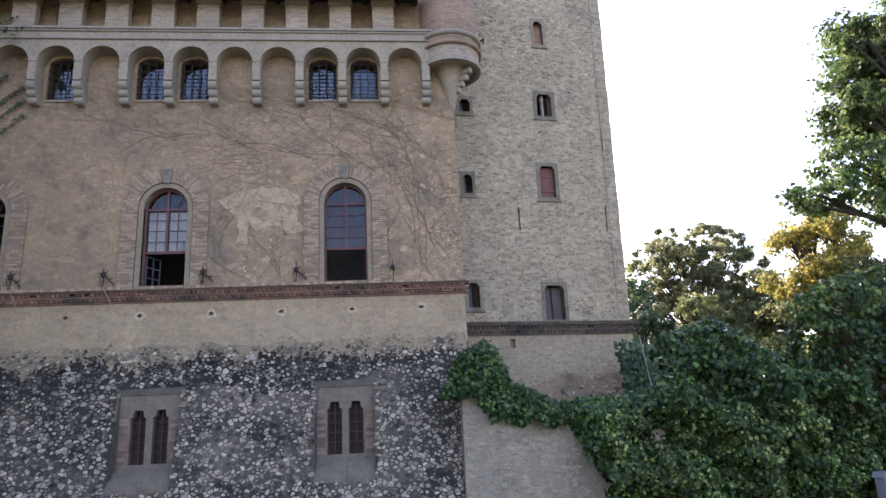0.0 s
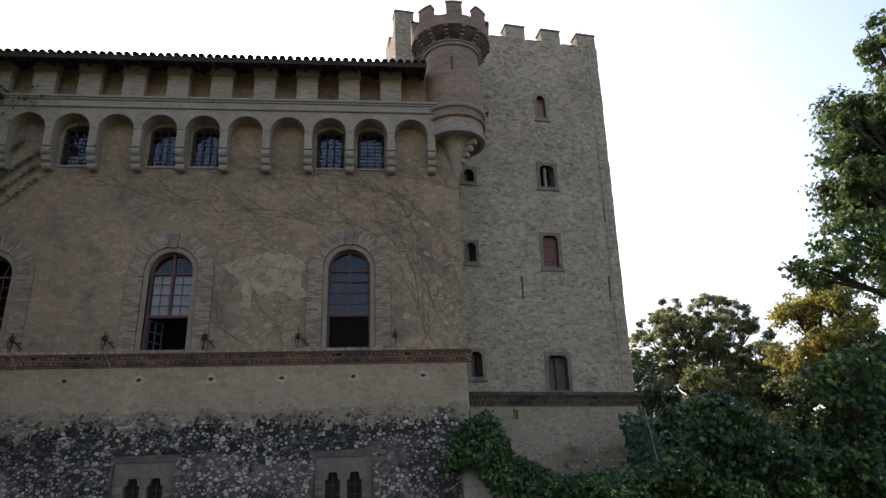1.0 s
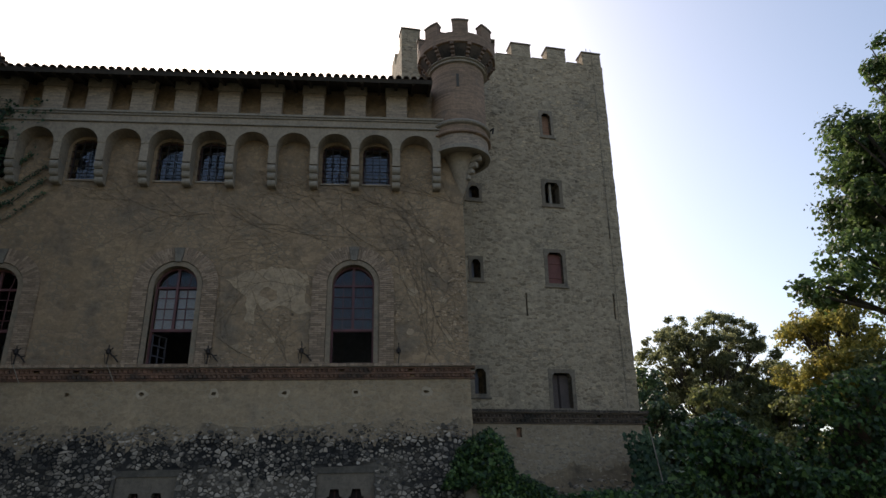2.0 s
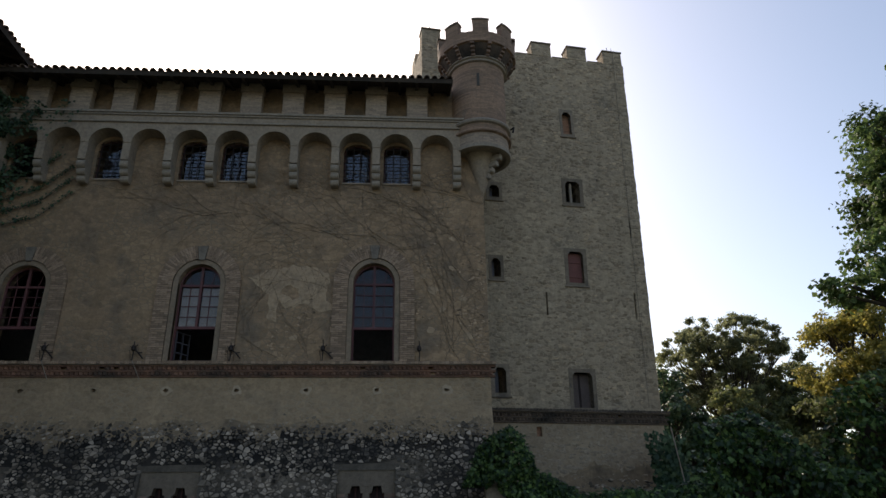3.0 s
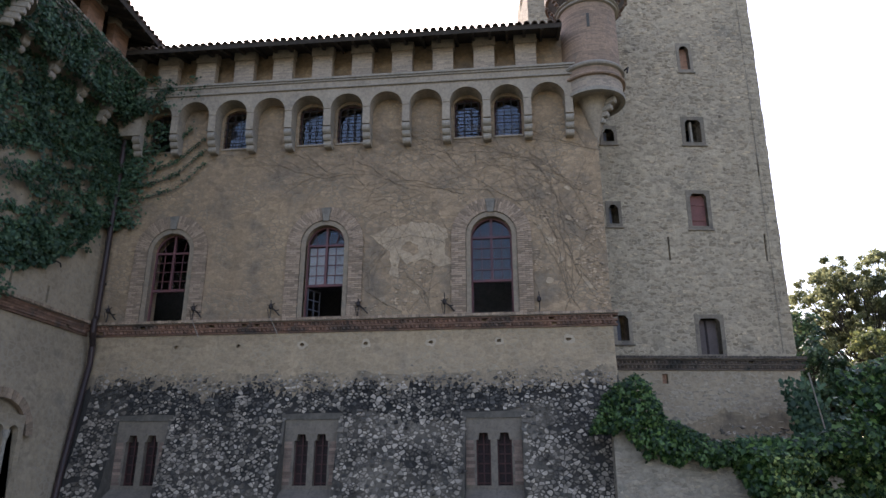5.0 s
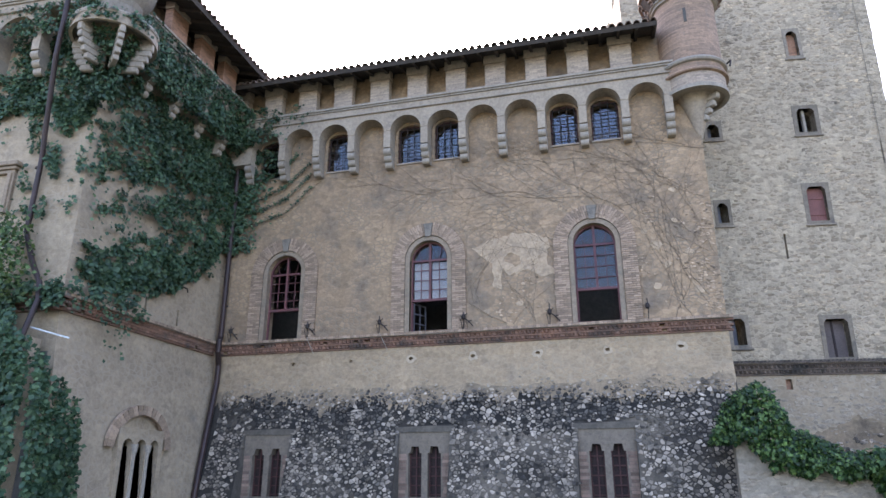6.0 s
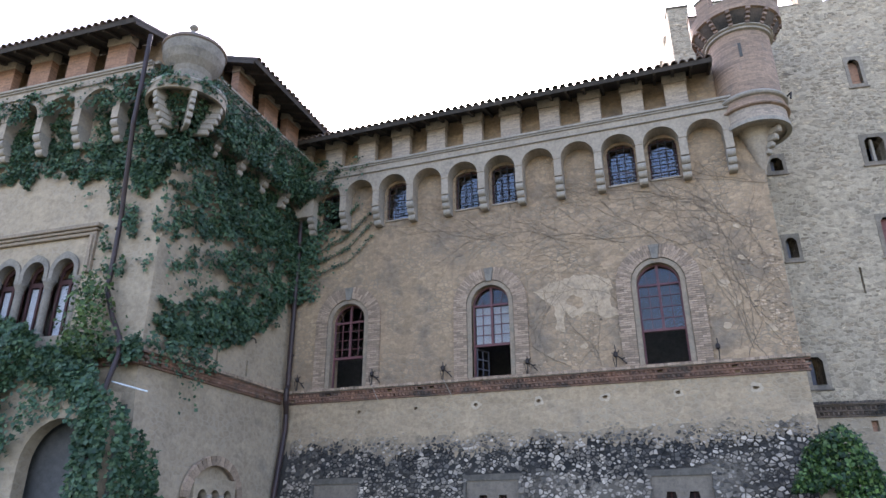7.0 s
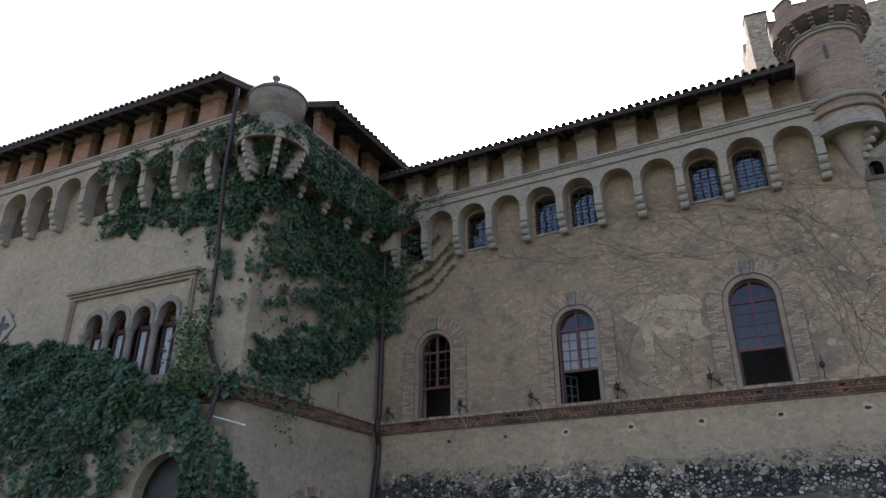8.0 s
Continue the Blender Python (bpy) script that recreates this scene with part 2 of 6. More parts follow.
SHUTTER_RED = surf("faded_red_shutter", (0.20, 0.08, 0.066), (0.15, 0.066, 0.056), 2.0, 20.0, 0.75, 0.2)
SHUTTER_BROWN = surf("weathered_brown_shutter", (0.125, 0.092, 0.082), (0.09, 0.069, 0.062), 2.0, 20.0, 0.8, 0.3)
IRON = surf("black_iron", (0.03, 0.028, 0.027), (0.05, 0.036, 0.03), 5.0, 30.0, 0.55, 0.2, metal=0.7)
PIPE = surf("brown_drainpipe", (0.05, 0.03, 0.026), (0.035, 0.024, 0.022), 2.0, 20.0, 0.5, 0.15, metal=0.3)
# near-dark tone that puts the shade inside rooms and openings into the colour
OPENING_SHADE = surf("opening_shade_dark", (0.10, 0.09, 0.08), (0.07, 0.065, 0.06), 0.8, 8.0, 0.95, 0.2)
WHITE = surf("white_paint_rod", (0.55, 0.54, 0.51), (0.46, 0.45, 0.42), 3.0, 20.0, 0.5, 0.1)
GROUND = surf("gravel_and_grass_ground", (0.16, 0.15, 0.11), (0.09, 0.10, 0.05), 0.2, 9.0, 0.97, 0.5, c3=(0.22, 0.20, 0.17), mask=0.6, cut=0.58)
BARK = surf("brown_bark", (0.075, 0.062, 0.048), (0.045, 0.038, 0.031), 2.0, 14.0, 0.95, 0.6)
VINE = surf("dry_vine_stem", (0.20, 0.145, 0.10), (0.145, 0.105, 0.073), 3.0, 20.0, 0.95, 0.3)
CABINET = surf("grey_cabinet_paint", (0.20, 0.205, 0.21), (0.16, 0.165, 0.17), 2.0, 16.0, 0.6, 0.15)
IVY = leafy("ivy_leaf", (0.026, 0.05, 0.016), (0.055, 0.092, 0.026), (0.12, 0.16, 0.048), 0.5)
IVY_BANK = leafy("creeper_bank_leaf", (0.008, 0.021, 0.006), (0.028, 0.062, 0.014), (0.125, 0.19, 0.05), 0.4)
LOW_LEAF = leafy("light_creeper_leaf", (0.016, 0.034, 0.008), (0.062, 0.102, 0.022), (0.31, 0.34, 0.10), 0.45)
IVY_DARK = leafy("dark_ivy_leaf", (0.026, 0.054, 0.030), (0.050, 0.092, 0.047), (0.10, 0.15, 0.068), 0.5)
# far and middle tree leaves are lightened in colour to imitate haze
LEAF_FAR_HAZED = leafy("hazed_broad_tree_leaf", (0.14, 0.155, 0.085), (0.22, 0.235, 0.12), (0.31, 0.305, 0.145), 0.5, 0.8)
LEAF_MID = leafy("shaded_tree_leaf", (0.075, 0.09, 0.038), (0.135, 0.155, 0.06), (0.25, 0.25, 0.09), 0.5, 0.55)
LEAF_YEL = leafy("yellowing_leaf", (0.15, 0.16, 0.05), (0.30, 0.27, 0.065), (0.52, 0.41, 0.09), 0.6, 0.5)
LEAF_NEAR = leafy("green_plane_leaf", (0.045, 0.08, 0.028), (0.085, 0.135, 0.042), (0.16, 0.21, 0.065), 0.5, 0.5)
GLASS = glassy("old_window_glass", 1.2, 0.012)
GLASS_HIGH = glassy("gallery_window_glass", 1.45, 0.03)


# ---- mesh helpers ----
def part(name, bm, material, parent=None, label="", m=None):
    """Links a bmesh as one mesh object, under parent where one is given."""
    me = bpy.data.meshes.new(name)
    bmesh.ops.recalc_face_normals(bm, faces=bm.faces[:])
    bm.to_mesh(me)
    bm.free()
    me.materials.append(material)
    ob = new(name, me)
    if m is not None:
        ob.matrix_world = m
    if parent:
        ob.parent = parent
    if label:
        ob["label"] = label
    if material in (GLASS, GLASS_HIGH):
        ob.visible_shadow = False
    return ob


def empty(name, m=None):
    ob = new(name)
    if m is not None:
        ob.matrix_world = m
    return ob


def box(bm, x0, x1, y0, y1, z0, z1, m=None, bev=0.0):
    r = bmesh.ops.create_cube(bm, size=1.0, matrix=Matrix.Translation(((x0 + x1) / 2, (y0 + y1) / 2, (z0 + z1) / 2)) @ Matrix.Diagonal((abs(x1 - x0), abs(y1 - y0), abs(z1 - z0), 1)))
    vs = r["verts"]
    if bev:
        es = list({e for v in vs for e in v.link_edges})
        o = bmesh.ops.bevel(bm, geom=es, offset=bev, segments=1, affect="EDGES", profile=0.5)
        vs = list({v for f in o["faces"] for v in f.verts} | {v for v in vs if v.is_valid})
    if m is not None:
        bmesh.ops.transform(bm, matrix=m, verts=vs)
    return vs


def boxes(*bs, m=None, bev=0.0):
    bm = bmesh.new()
    for b in bs:
        box(bm, *b, m=m, bev=bev)
    return bm


def slab(outline, holes, y0, y1, lean=None):
    """A wall seen from -y: outline and holes as (x, z) loops, from y0 (front) to y1 (back). lean(x, y, z) may move its points."""
    bm = bmesh.new()
    edges = []
    for loop in [outline, *holes]:
        vs = [bm.verts.new((x, y0, z)) for x, z in loop]
        edges += [bm.edges.new((vs[i], vs[(i + 1) % len(vs)])) for i in range(len(vs))]
    bmesh.ops.triangle_fill(bm, edges=edges, use_beauty=True, use_dissolve=False, normal=(0, -1, 0))
    r = bmesh.ops.extrude_face_region(bm, geom=bm.faces[:])
    bmesh.ops.translate(bm, verts=[v for v in r["geom"] if isinstance(v, bmesh.types.BMVert)], vec=(0, y1 - y0, 0))
    if lean:
        for v in bm.verts:
            v.co = lean(*v.co)
    return bm


def rect(x0, x1, z0, z1):
    return [(x0, z0), (x1, z0), (x1, z1), (x0, z1)]


def arch(cx, w, z0, top, n=14, rise=None):
    """A round-headed opening: w wide, from z0 to its crown."""
    r = w / 2
    h = r if rise is None else rise
    return [(cx - r, z0), (cx + r, z0)] + [(cx + r * math.cos(a), top - h + h * math.sin(a)) for a in np.linspace(0, math.pi, n)]


def lathe(profile, n=40, a0=0.0, a1=2 * math.pi):
    """A body of revolution round z from (radius, z) pairs."""
    bm = bmesh.new()
    full = a1 - a0 > 6.28
    k = n if full else n + 1
    rings = [[bm.verts.new((r * math.cos(a0 + (a1 - a0) * i / n), r * math.sin(a0 + (a1 - a0) * i / n), z)) for i in range(k)] for r, z in profile]
    for p, q in zip(rings, rings[1:]):
        for i in range(n):
            j = (i + 1) % k
            bm.faces.new((p[i], p[j], q[j], q[i]))
    return bm


def tube(points, r, n=8, taper=1.0):
    """A round bar along points, thinning to taper times its radius."""
    bm = bmesh.new()
    prev, old, q = None, None, None
    P = [Vector(p) for p in points]
    for i, p in enumerate(P):
        d = (P[min(i + 1, len(P) - 1)] - P[max(i - 1, 0)]).normalized()
        q = d.to_track_quat("Z", "Y") if q is None else old.rotation_difference(d) @ q
        old = d
        rr = r * (1 + (taper - 1) * i / max(1, len(P) - 1))
        ring = [bm.verts.new(p + q @ Vector((rr * math.cos(2 * math.pi * k / n), rr * math.sin(2 * math.pi * k / n), 0))) for k in range(n)]
        if prev:
            for k in range(n):
                bm.faces.new((prev[k], prev[(k + 1) % n], ring[(k + 1) % n], ring[k]))
        else:
            bm.faces.new(ring[::-1])
        prev = ring
    bm.faces.new(prev)
    return bm


def merge(into, bm, m=None):
    me = bpy.data.meshes.new("tmp")
    bm.to_mesh(me)
    bm.free()
    if m is not None:
        me.transform(m)
    into.from_mesh(me)
    bpy.data.meshes.remove(me)


def leaves(name, pts, normals, size, material, parent=None, seed=1, tilt=0.6, drop=0.5):
    """Many folded four-cornered leaves at pts, facing about along normals, hanging a little."""
    rng = np.random.default_rng(seed)
    n = len(pts)
    nrm = normals + rng.normal(0, tilt, (n, 3))
    nrm /= np.linalg.norm(nrm, axis=1)[:, None] + 1e-9
    d = rng.normal(0, 0.7, (n, 3)) + np.array([0, 0, -drop])
    d -= nrm * np.sum(d * nrm, axis=1)[:, None]
    d /= np.linalg.norm(d, axis=1)[:, None] + 1e-9
    s = np.cross(nrm, d)
    L = size * rng.uniform(0.6, 1.35, n)[:, None]
    W = L * rng.uniform(0.34, 0.5, n)[:, None]
    v = np.empty((n, 4, 3))
    v[:, 0] = pts
    v[:, 1] = pts + d * L * 0.5 + s * W + nrm * L * 0.12
    v[:, 2] = pts + d * L
    v[:, 3] = pts + d * L * 0.5 - s * W + nrm * L * 0.12
    me = bpy.data.meshes.new(name)
    me.vertices.add(4 * n)
    me.vertices.foreach_set("co", v.reshape(-1))
    base = np.arange(n) * 4
    tri = np.stack([base, base + 1, base + 2, base, base + 2, base + 3], 1).reshape(-1)
    me.loops.add(6 * n)
    me.loops.foreach_set("vertex_index", tri.astype(np.int32))
    me.polygons.add(2 * n)
    me.polygons.foreach_set("loop_start", (np.arange(2 * n) * 3).astype(np.int32))
    me.polygons.foreach_set("loop_total", np.full(2 * n, 3, np.int32))
    me.update(calc_edges=True)
    me.validate()
    me.materials.append(material)
    ob = new(name, me)
    if parent:
        ob.parent = parent
    return ob


def fbm(p, scale, seed=0.0):
    return noise.fractal(Vector(p) * scale + Vector((seed, seed * 1.7, -seed)), 0.7, 2.1, 4)


def stone_mesh(name, material, seed):
    """One irregular rubble stone about 1 across, 0.5 deep, its face at -y."""
    rng = random.Random(seed)
    bm = bmesh.new()
    n = rng.choice((4, 5, 5, 6, 7))
    ang = sorted(2 * math.pi * (i + rng.uniform(-0.4, 0.4)) / n for i in range(n))
    rad = [rng.uniform(0.3, 0.62) for _ in ang]
    back = [bm.verts.new((r * math.cos(a), 0.25, r * math.sin(a))) for a, r in zip(ang, rad)]
    mid = [bm.verts.new((r * 1.0 * math.cos(a), rng.uniform(-0.12, 0.0), r * math.sin(a))) for a, r in zip(ang, rad)]
    top = [bm.verts.new((r * 0.78 * math.cos(a), rng.uniform(-0.34, -0.16), r * 0.78 * math.sin(a))) for a, r in zip(ang, rad)]
    for p, q in ((back, mid), (mid, top)):
        for i in range(n):
            bm.faces.new((p[i], p[(i + 1) % n], q[(i + 1) % n], q[i]))
    bm.faces.new(top)
    bmesh.ops.recalc_face_normals(bm, faces=bm.faces[:])
    me = bpy.data.meshes.new(name)
    bm.to_mesh(me)
    bm.free()
    me.materials.append(material)
    return me


# ---- ground ----
tagged(part("ground", boxes((-1500, 1500, -1500, 1500, -2.0, -0.6)), GROUND), "gravel and short grass round the castle", "ground", kind="structure")

# ---- main facade ----
PITCH, FIRST = 1.454, 2.18          # arcade bays
TOP_BATTER, FOOT = 5.35, 1.55       # where the scarp starts, how far its foot stands out


def scarp(x, y, z):
    """Leans the foot of the wall out towards the court."""
    k = max(0.0, (TOP_BATTER - z) / TOP_BATTER)
    return Vector((x, y - FOOT * k, z))


ARCHED = ((-12.12, 1.38, 6.80, 10.05), (-6.5, 1.38, 6.82, 10.15), (-0.70, 1.40, 6.82, 10.25))
GRATED = (1, 2, 5, 6, 8, 10)        # arcade bays that hold a window, counted from the turret
grate_x = [FIRST - PITCH * (k + 0.5) + 0.02 for k in GRATED]
facade = part("wall_facade", slab(rect(-15.3, 3.15, 6.0, 15.7), [arch(*a) for a in ARCHED] + [arch(x, 0.98, 13.34, 14.95, rise=0.3) for x in grate_x], 20.0, 20.6), PLASTER)
tagged(facade, "stained ochre plaster facade with arched windows", "wall", kind="structure")

hole_x = [-11.5, -9.3, -7.1, -4.93, -2.76, -0.53, 1.70]


def ragged(cx, cz, r, n, seed):
    rng = random.Random(seed)
    return [(cx + r * rng.uniform(0.7, 1.25) * math.cos(2 * math.pi * i / n), cz + 0.8 * r * rng.uniform(0.7, 1.25) * math.sin(2 * math.pi * i / n)) for i in range(n)]


def crumbled(loop, step, amount, seed):
    """The loop with many small ragged steps put in along it."""
    rng = random.Random(seed)
    out = []
    for (x0, z0), (x1, z1) in zip(loop, loop[1:] + loop[:1]):
        n = max(1, int(math.hypot(x1 - x0, z1 - z0) / step))
        out += [(x0 + (x1 - x0) * k / n + rng.gauss(0, amount), z0 + (z1 - z0) * k / n + rng.gauss(0, amount)) for k in range(n)]
    return out


edge_rng = random.Random(3)
ragged_edge = [(x, 4.8 + 0.2 * fbm((x, 0, 2), 0.9) + edge_rng.uniform(-0.13, 0.13)) for x in np.arange(-15.2, 3.12, 0.09)]
band = part("wall_band", slab([(-15.3, 4.8)] + ragged_edge + [(3.15, 4.8), (3.15, 5.35), (3.15, 6.35), (-15.3, 6.35), (-15.3, 5.35)], [ragged(x, 5.9, 0.085, 8, i) for i, x in enumerate(hole_x)], 19.975, 20.5, scarp), PLASTER_LIGHT)
tagged(band, "pale plaster band with putlog holes", "wall", kind="structure")
for i, x in enumerate(hole_x):
    if i > 1:
        o = part("mortar_ring", slab(crumbled(ragged(x, 5.9, 0.19, 9, i + 40), 0.06, 0.015, i), [ragged(x, 5.9, 0.085, 8, i + 9)], 19.96, 19.98), MORTAR_PALE, band, "pale mortar round a putlog hole")
part("hole_backing", boxes((-15.2, 3.1, 20.10, 20.16, 5.5, 6.3)), SMEARED, band)

BIFORE = (-12.0, -6.45, -0.76)      # twin lancets in the scarp
base = part("wall_scarp", slab(rect(-15.3, 3.15, -0.9, TOP_BATTER), [rect(x - 0.87, x + 0.87, 0.78, 3.45) for x in BIFORE], 20.0, 21.6, scarp), MORTAR)
tagged(base, "battered wall of dark mortar and pale rubble", "wall", kind="structure")

edge_rng = random.Random(8)
xs = np.arange(-15.2, 3.12, 0.05)
low_edge = [(x, 4.42 + 0.35 * fbm((x, 2, 5), 0.8) + edge_rng.uniform(-0.16, 0.16)) for x in xs]
high_edge = [(x, min(5.33, 5.02 + 0.22 * fbm((x, 7, 1), 0.7) + edge_rng.uniform(-0.2, 0.2))) for x in xs[::-1]]
part("smeared_edge", slab(low_edge + high_edge, [], 19.969, 20.2, scarp), SMEARED, band, "stained plaster smeared over the top stones")

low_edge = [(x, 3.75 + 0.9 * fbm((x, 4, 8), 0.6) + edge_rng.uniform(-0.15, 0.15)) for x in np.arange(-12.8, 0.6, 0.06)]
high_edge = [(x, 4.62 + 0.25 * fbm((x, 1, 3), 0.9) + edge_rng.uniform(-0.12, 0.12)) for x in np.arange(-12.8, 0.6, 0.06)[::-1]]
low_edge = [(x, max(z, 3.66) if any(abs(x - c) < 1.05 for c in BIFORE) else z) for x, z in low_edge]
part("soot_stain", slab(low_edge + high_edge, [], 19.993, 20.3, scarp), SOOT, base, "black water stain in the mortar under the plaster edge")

# patches of bare plaster on the facade
tagged(part("plaster_patch", slab(crumbled([(-4.95, 9.62), (-4.3, 9.95), (-3.6, 10.05), (-2.7, 10.1), (-2.15, 9.7), (-2.35, 9.1), (-2.0, 8.6), (-2.5, 8.45), (-3.0, 8.8), (-3.6, 8.6), (-3.85, 8.9), (-3.9, 8.1), (-4.15, 8.2), (-4.2, 9.1)], 0.14, 0.035, 8), [crumbled(ragged(-3.45, 9.2, 0.3, 9, 4), 0.1, 0.02, 5)], 19.99, 20.01), PLASTER_BARE, facade), "pale plaster where the stain has flaked off")
for i, (x, z, r) in enumerate([(1.3, 9.3, 0.2), (1.6, 8.6, 0.15), (-1.9, 7.9, 0.2), (0.95, 9.8, 0.12), (2.3, 9.0, 0.14), (1.95, 10.1, 0.12), (2.5, 7.7, 0.16), (1.2, 7.9, 0.14), (-3.3, 7.6, 0.13), (-4.4, 7.4, 0.12), (2.0, 11.2, 0.11)]):
    part("plaster_patch", slab(crumbled(ragged(x, z, r, 9, i + 70), 0.07, 0.015, i), [], 19.99, 20.01), PLASTER_BARE, facade)

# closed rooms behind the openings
tagged(part("wall_inner", boxes((-15.2, 3.1, 23.2, 23.4, 0, 17.0), (-15.2, 3.1, 20.6, 23.2, 6.2, 6.4), (-15.2, 3.1, 20.6, 23.2, 12.7, 12.9), (-15.2, 3.1, 20.6, 23.2, 16.9, 17.0), (-15.2, -15.0, 20.6, 23.2, 0, 17.0), (2.9, 3.1, 20.6, 23.2, 0, 17.0), (-9.3, -9.1, 20.6, 23.2, 0, 17), (-3.8, -3.6, 20.6, 23.2, 0, 17)), OPENING_SHADE), "dim inner walls and floors behind the windows", "wall", kind="structure")


# ---- string course of brick ----
HEADER = bmesh.new()
box(HEADER, -0.5, 0.5, -0.5, 0.5, -0.5, 0.5)
for v in HEADER.verts:
    v.co += Vector((random.Random(v.index).uniform(-0.05, 0.05), random.Random(v.index + 9).uniform(-0.03, 0.03), random.Random(v.index + 20).uniform(-0.07, 0.07)))
HEADER_MESH = {}
for mat in (BRICK_PIECE, BRICK_SOOTY_SHADED):
    HEADER_MESH[mat.name] = bpy.data.meshes.new("brick")
    HEADER.to_mesh(HEADER_MESH[mat.name])
    HEADER_MESH[mat.name].materials.append(mat)
HEADER.free()


def string_course(x0, x1, z, parent_label, m=None, name="string_course", out=0.3, top=None, low=None):
    """Cornice of brick: header bricks on top and two toothed courses between fillets; the wall face is y = 0, its top at z."""
    top, low = top or BRICK_PIECE, low or BRICK_CORNICE
    rng = random.Random(int(100 * (x1 - x0)))
    e = empty(name, m)
    n = int((x1 - x0) / 0.125)
    for i in range(n):
        o = new("brick", HEADER_MESH[top.name])
        o.parent = e
        w = (x1 - x0) / n
        o.matrix_basis = pose(x0 + (i + 0.5) * w, -out / 2 + rng.uniform(-0.012, 0.012), z - 0.05 + rng.uniform(-0.008, 0.006), 0, rng.uniform(-2, 2), rng.uniform(-2, 2)) @ Matrix.Diagonal((w * 0.93, out, 0.095, 1))
    part("bed_mortar", boxes((x0, x1, -out + 0.03, 0.05, z - 0.112, z - 0.02)), DARKSTONE, e)
    part("upper_fillet", boxes((x0, x1, -out * 0.74, 0.05, z - 0.165, z - 0.116)), low, e)
    for shift, back, dz in ((0.0, 0.48, 0.207), (0.5, 0.27, 0.362)):
        bm = bmesh.new()
        k = int((x1 - x0) / 0.145)
        for i in range(k - 1):
            if rng.random() < 0.04:
                continue
            x = x0 + (i + 0.5 + shift) * (x1 - x0) / k
            box(bm, -0.052, 0.052, -0.052, 0.052, -0.041, 0.041, m=pose(x, -out * back + rng.uniform(-0.01, 0.01), z - dz, 0, 0, 45 + rng.uniform(-6, 6)))
        tagged(part("tooth_course", bm, low, e, "row of brick teeth set cornerwise"), kind="stuff")
    part("middle_fillet", boxes((x0, x1, -out * 0.5, 0.05, z - 0.318, z - 0.25), bev=0.01), low, e)
    part("foot_fillet", boxes((x0, x1, -out * 0.24, 0.05, z - 0.475, z - 0.405), bev=0.01), low, e)
    return tagged(e, parent_label, "cornice", kind="structure")


string_course(-14.55, 3.3, 6.78, "red brick string course with toothed middle course", pose(0, 20.0, 0))


# ---- arcade, band, gallery: used on the facade and on the wing ----
def arcade(name, x0, corbel_xs, zc, spring, rise, top, m, label, w, x1, depth=0.58):
    """Machicolation arcade; the wall face is y = 0 and the arches stand out by depth. corbel_xs run left to right."""
    e = empty(name, m)
    pts = [(x1, top), (x0, top)]
    xs = corbel_xs
    loop = []
    for i, x in enumerate(xs):
        loop += [(x - w / 2, zc), (x + w / 2, zc)]
        if i + 1 < len(xs):
            c, r = (x + xs[i + 1]) / 2, (xs[i + 1] - x - w) / 2
            loop += [(c + r * math.cos(a), spring + rise * math.sin(a)) for a in np.linspace(math.pi, 0, 15)]
    part("arches", slab([(x0, top), (x0, zc)] * (x0 < xs[0] - w) + loop + [(x1, zc)] * (x1 > xs[-1] + w) + [(x1, top)] + [(x0, top)] * (x0 >= xs[0] - w), [], -depth, -0.002), ARCADE, e)
    # raised rim round each arch
    bm = bmesh.new()
    for a, b in zip(xs, xs[1:]):
        c, r = (a + b) / 2, (b - a - w) / 2
        inner = [(c + r * math.cos(t), spring + rise * math.sin(t)) for t in np.linspace(math.pi, 0, 15)]
        outer = [(c + (r + 0.13) * math.cos(t), spring + (rise + 0.13) * math.sin(t)) for t in np.linspace(0, math.pi, 15)]
        merge(bm, slab(inner + outer, [], -depth - 0.025, -depth + 0.02))
    part("arch_rims", bm, ARCADE, e, "slightly raised plaster rims of the arches")
    rolls = lathe([(0.001, -0.5), (1.0, -0.5), (1.0, 0.5), (0.001, 0.5)], 14)
    me = None
    for x in xs:
        cb = empty("corbel")
        cb.parent = e
        cb.location = (x, 0, zc)
        for k, (y, z, r) in enumerate(((-depth + 0.16, -0.13, 0.155), (-depth + 0.26, -0.37, 0.14), (-depth + 0.37, -0.60, 0.13))):
            b = bmesh.new()
            box(b, -w / 2 * 0.98, w / 2 * 0.98, y, -0.0, z - r * 0.85, z + r * 0.85)
            merge(b, lathe([(0.001, -w / 2 * 1.04), (r, -w / 2 * 1.04), (r, w / 2 * 1.04), (0.001, w / 2 * 1.04)], 14), pose(0, y, z, 0, 90, 0))
            part("corbel_roll", b, TRIM, cb)
    return tagged(e, label, "arcade", kind="structure")


def moulded_band(name, x0, x1, z0, z1, m, label, depth=0.58):
    e = empty(name, m)
    part("frieze", boxes((x0, x1, -depth - 0.012, -0.01, z0 + 0.06, z1 - 0.1)), ARCADE, e)
    part("lower_moulding", boxes((x0, x1, -depth - 0.075, -0.01, z0, z0 + 0.065), bev=0.015), TRIM, e)
    part("upper_moulding", boxes((x0, x1, -depth - 0.07, -0.01, z1 - 0.16, z1 - 0.095), bev=0.012), TRIM, e)
    part("capping", boxes((x0, x1, -depth - 0.12, -0.01, z1 - 0.092, z1), bev=0.012), TRIM, e)
    return tagged(e, label, "band", kind="structure")


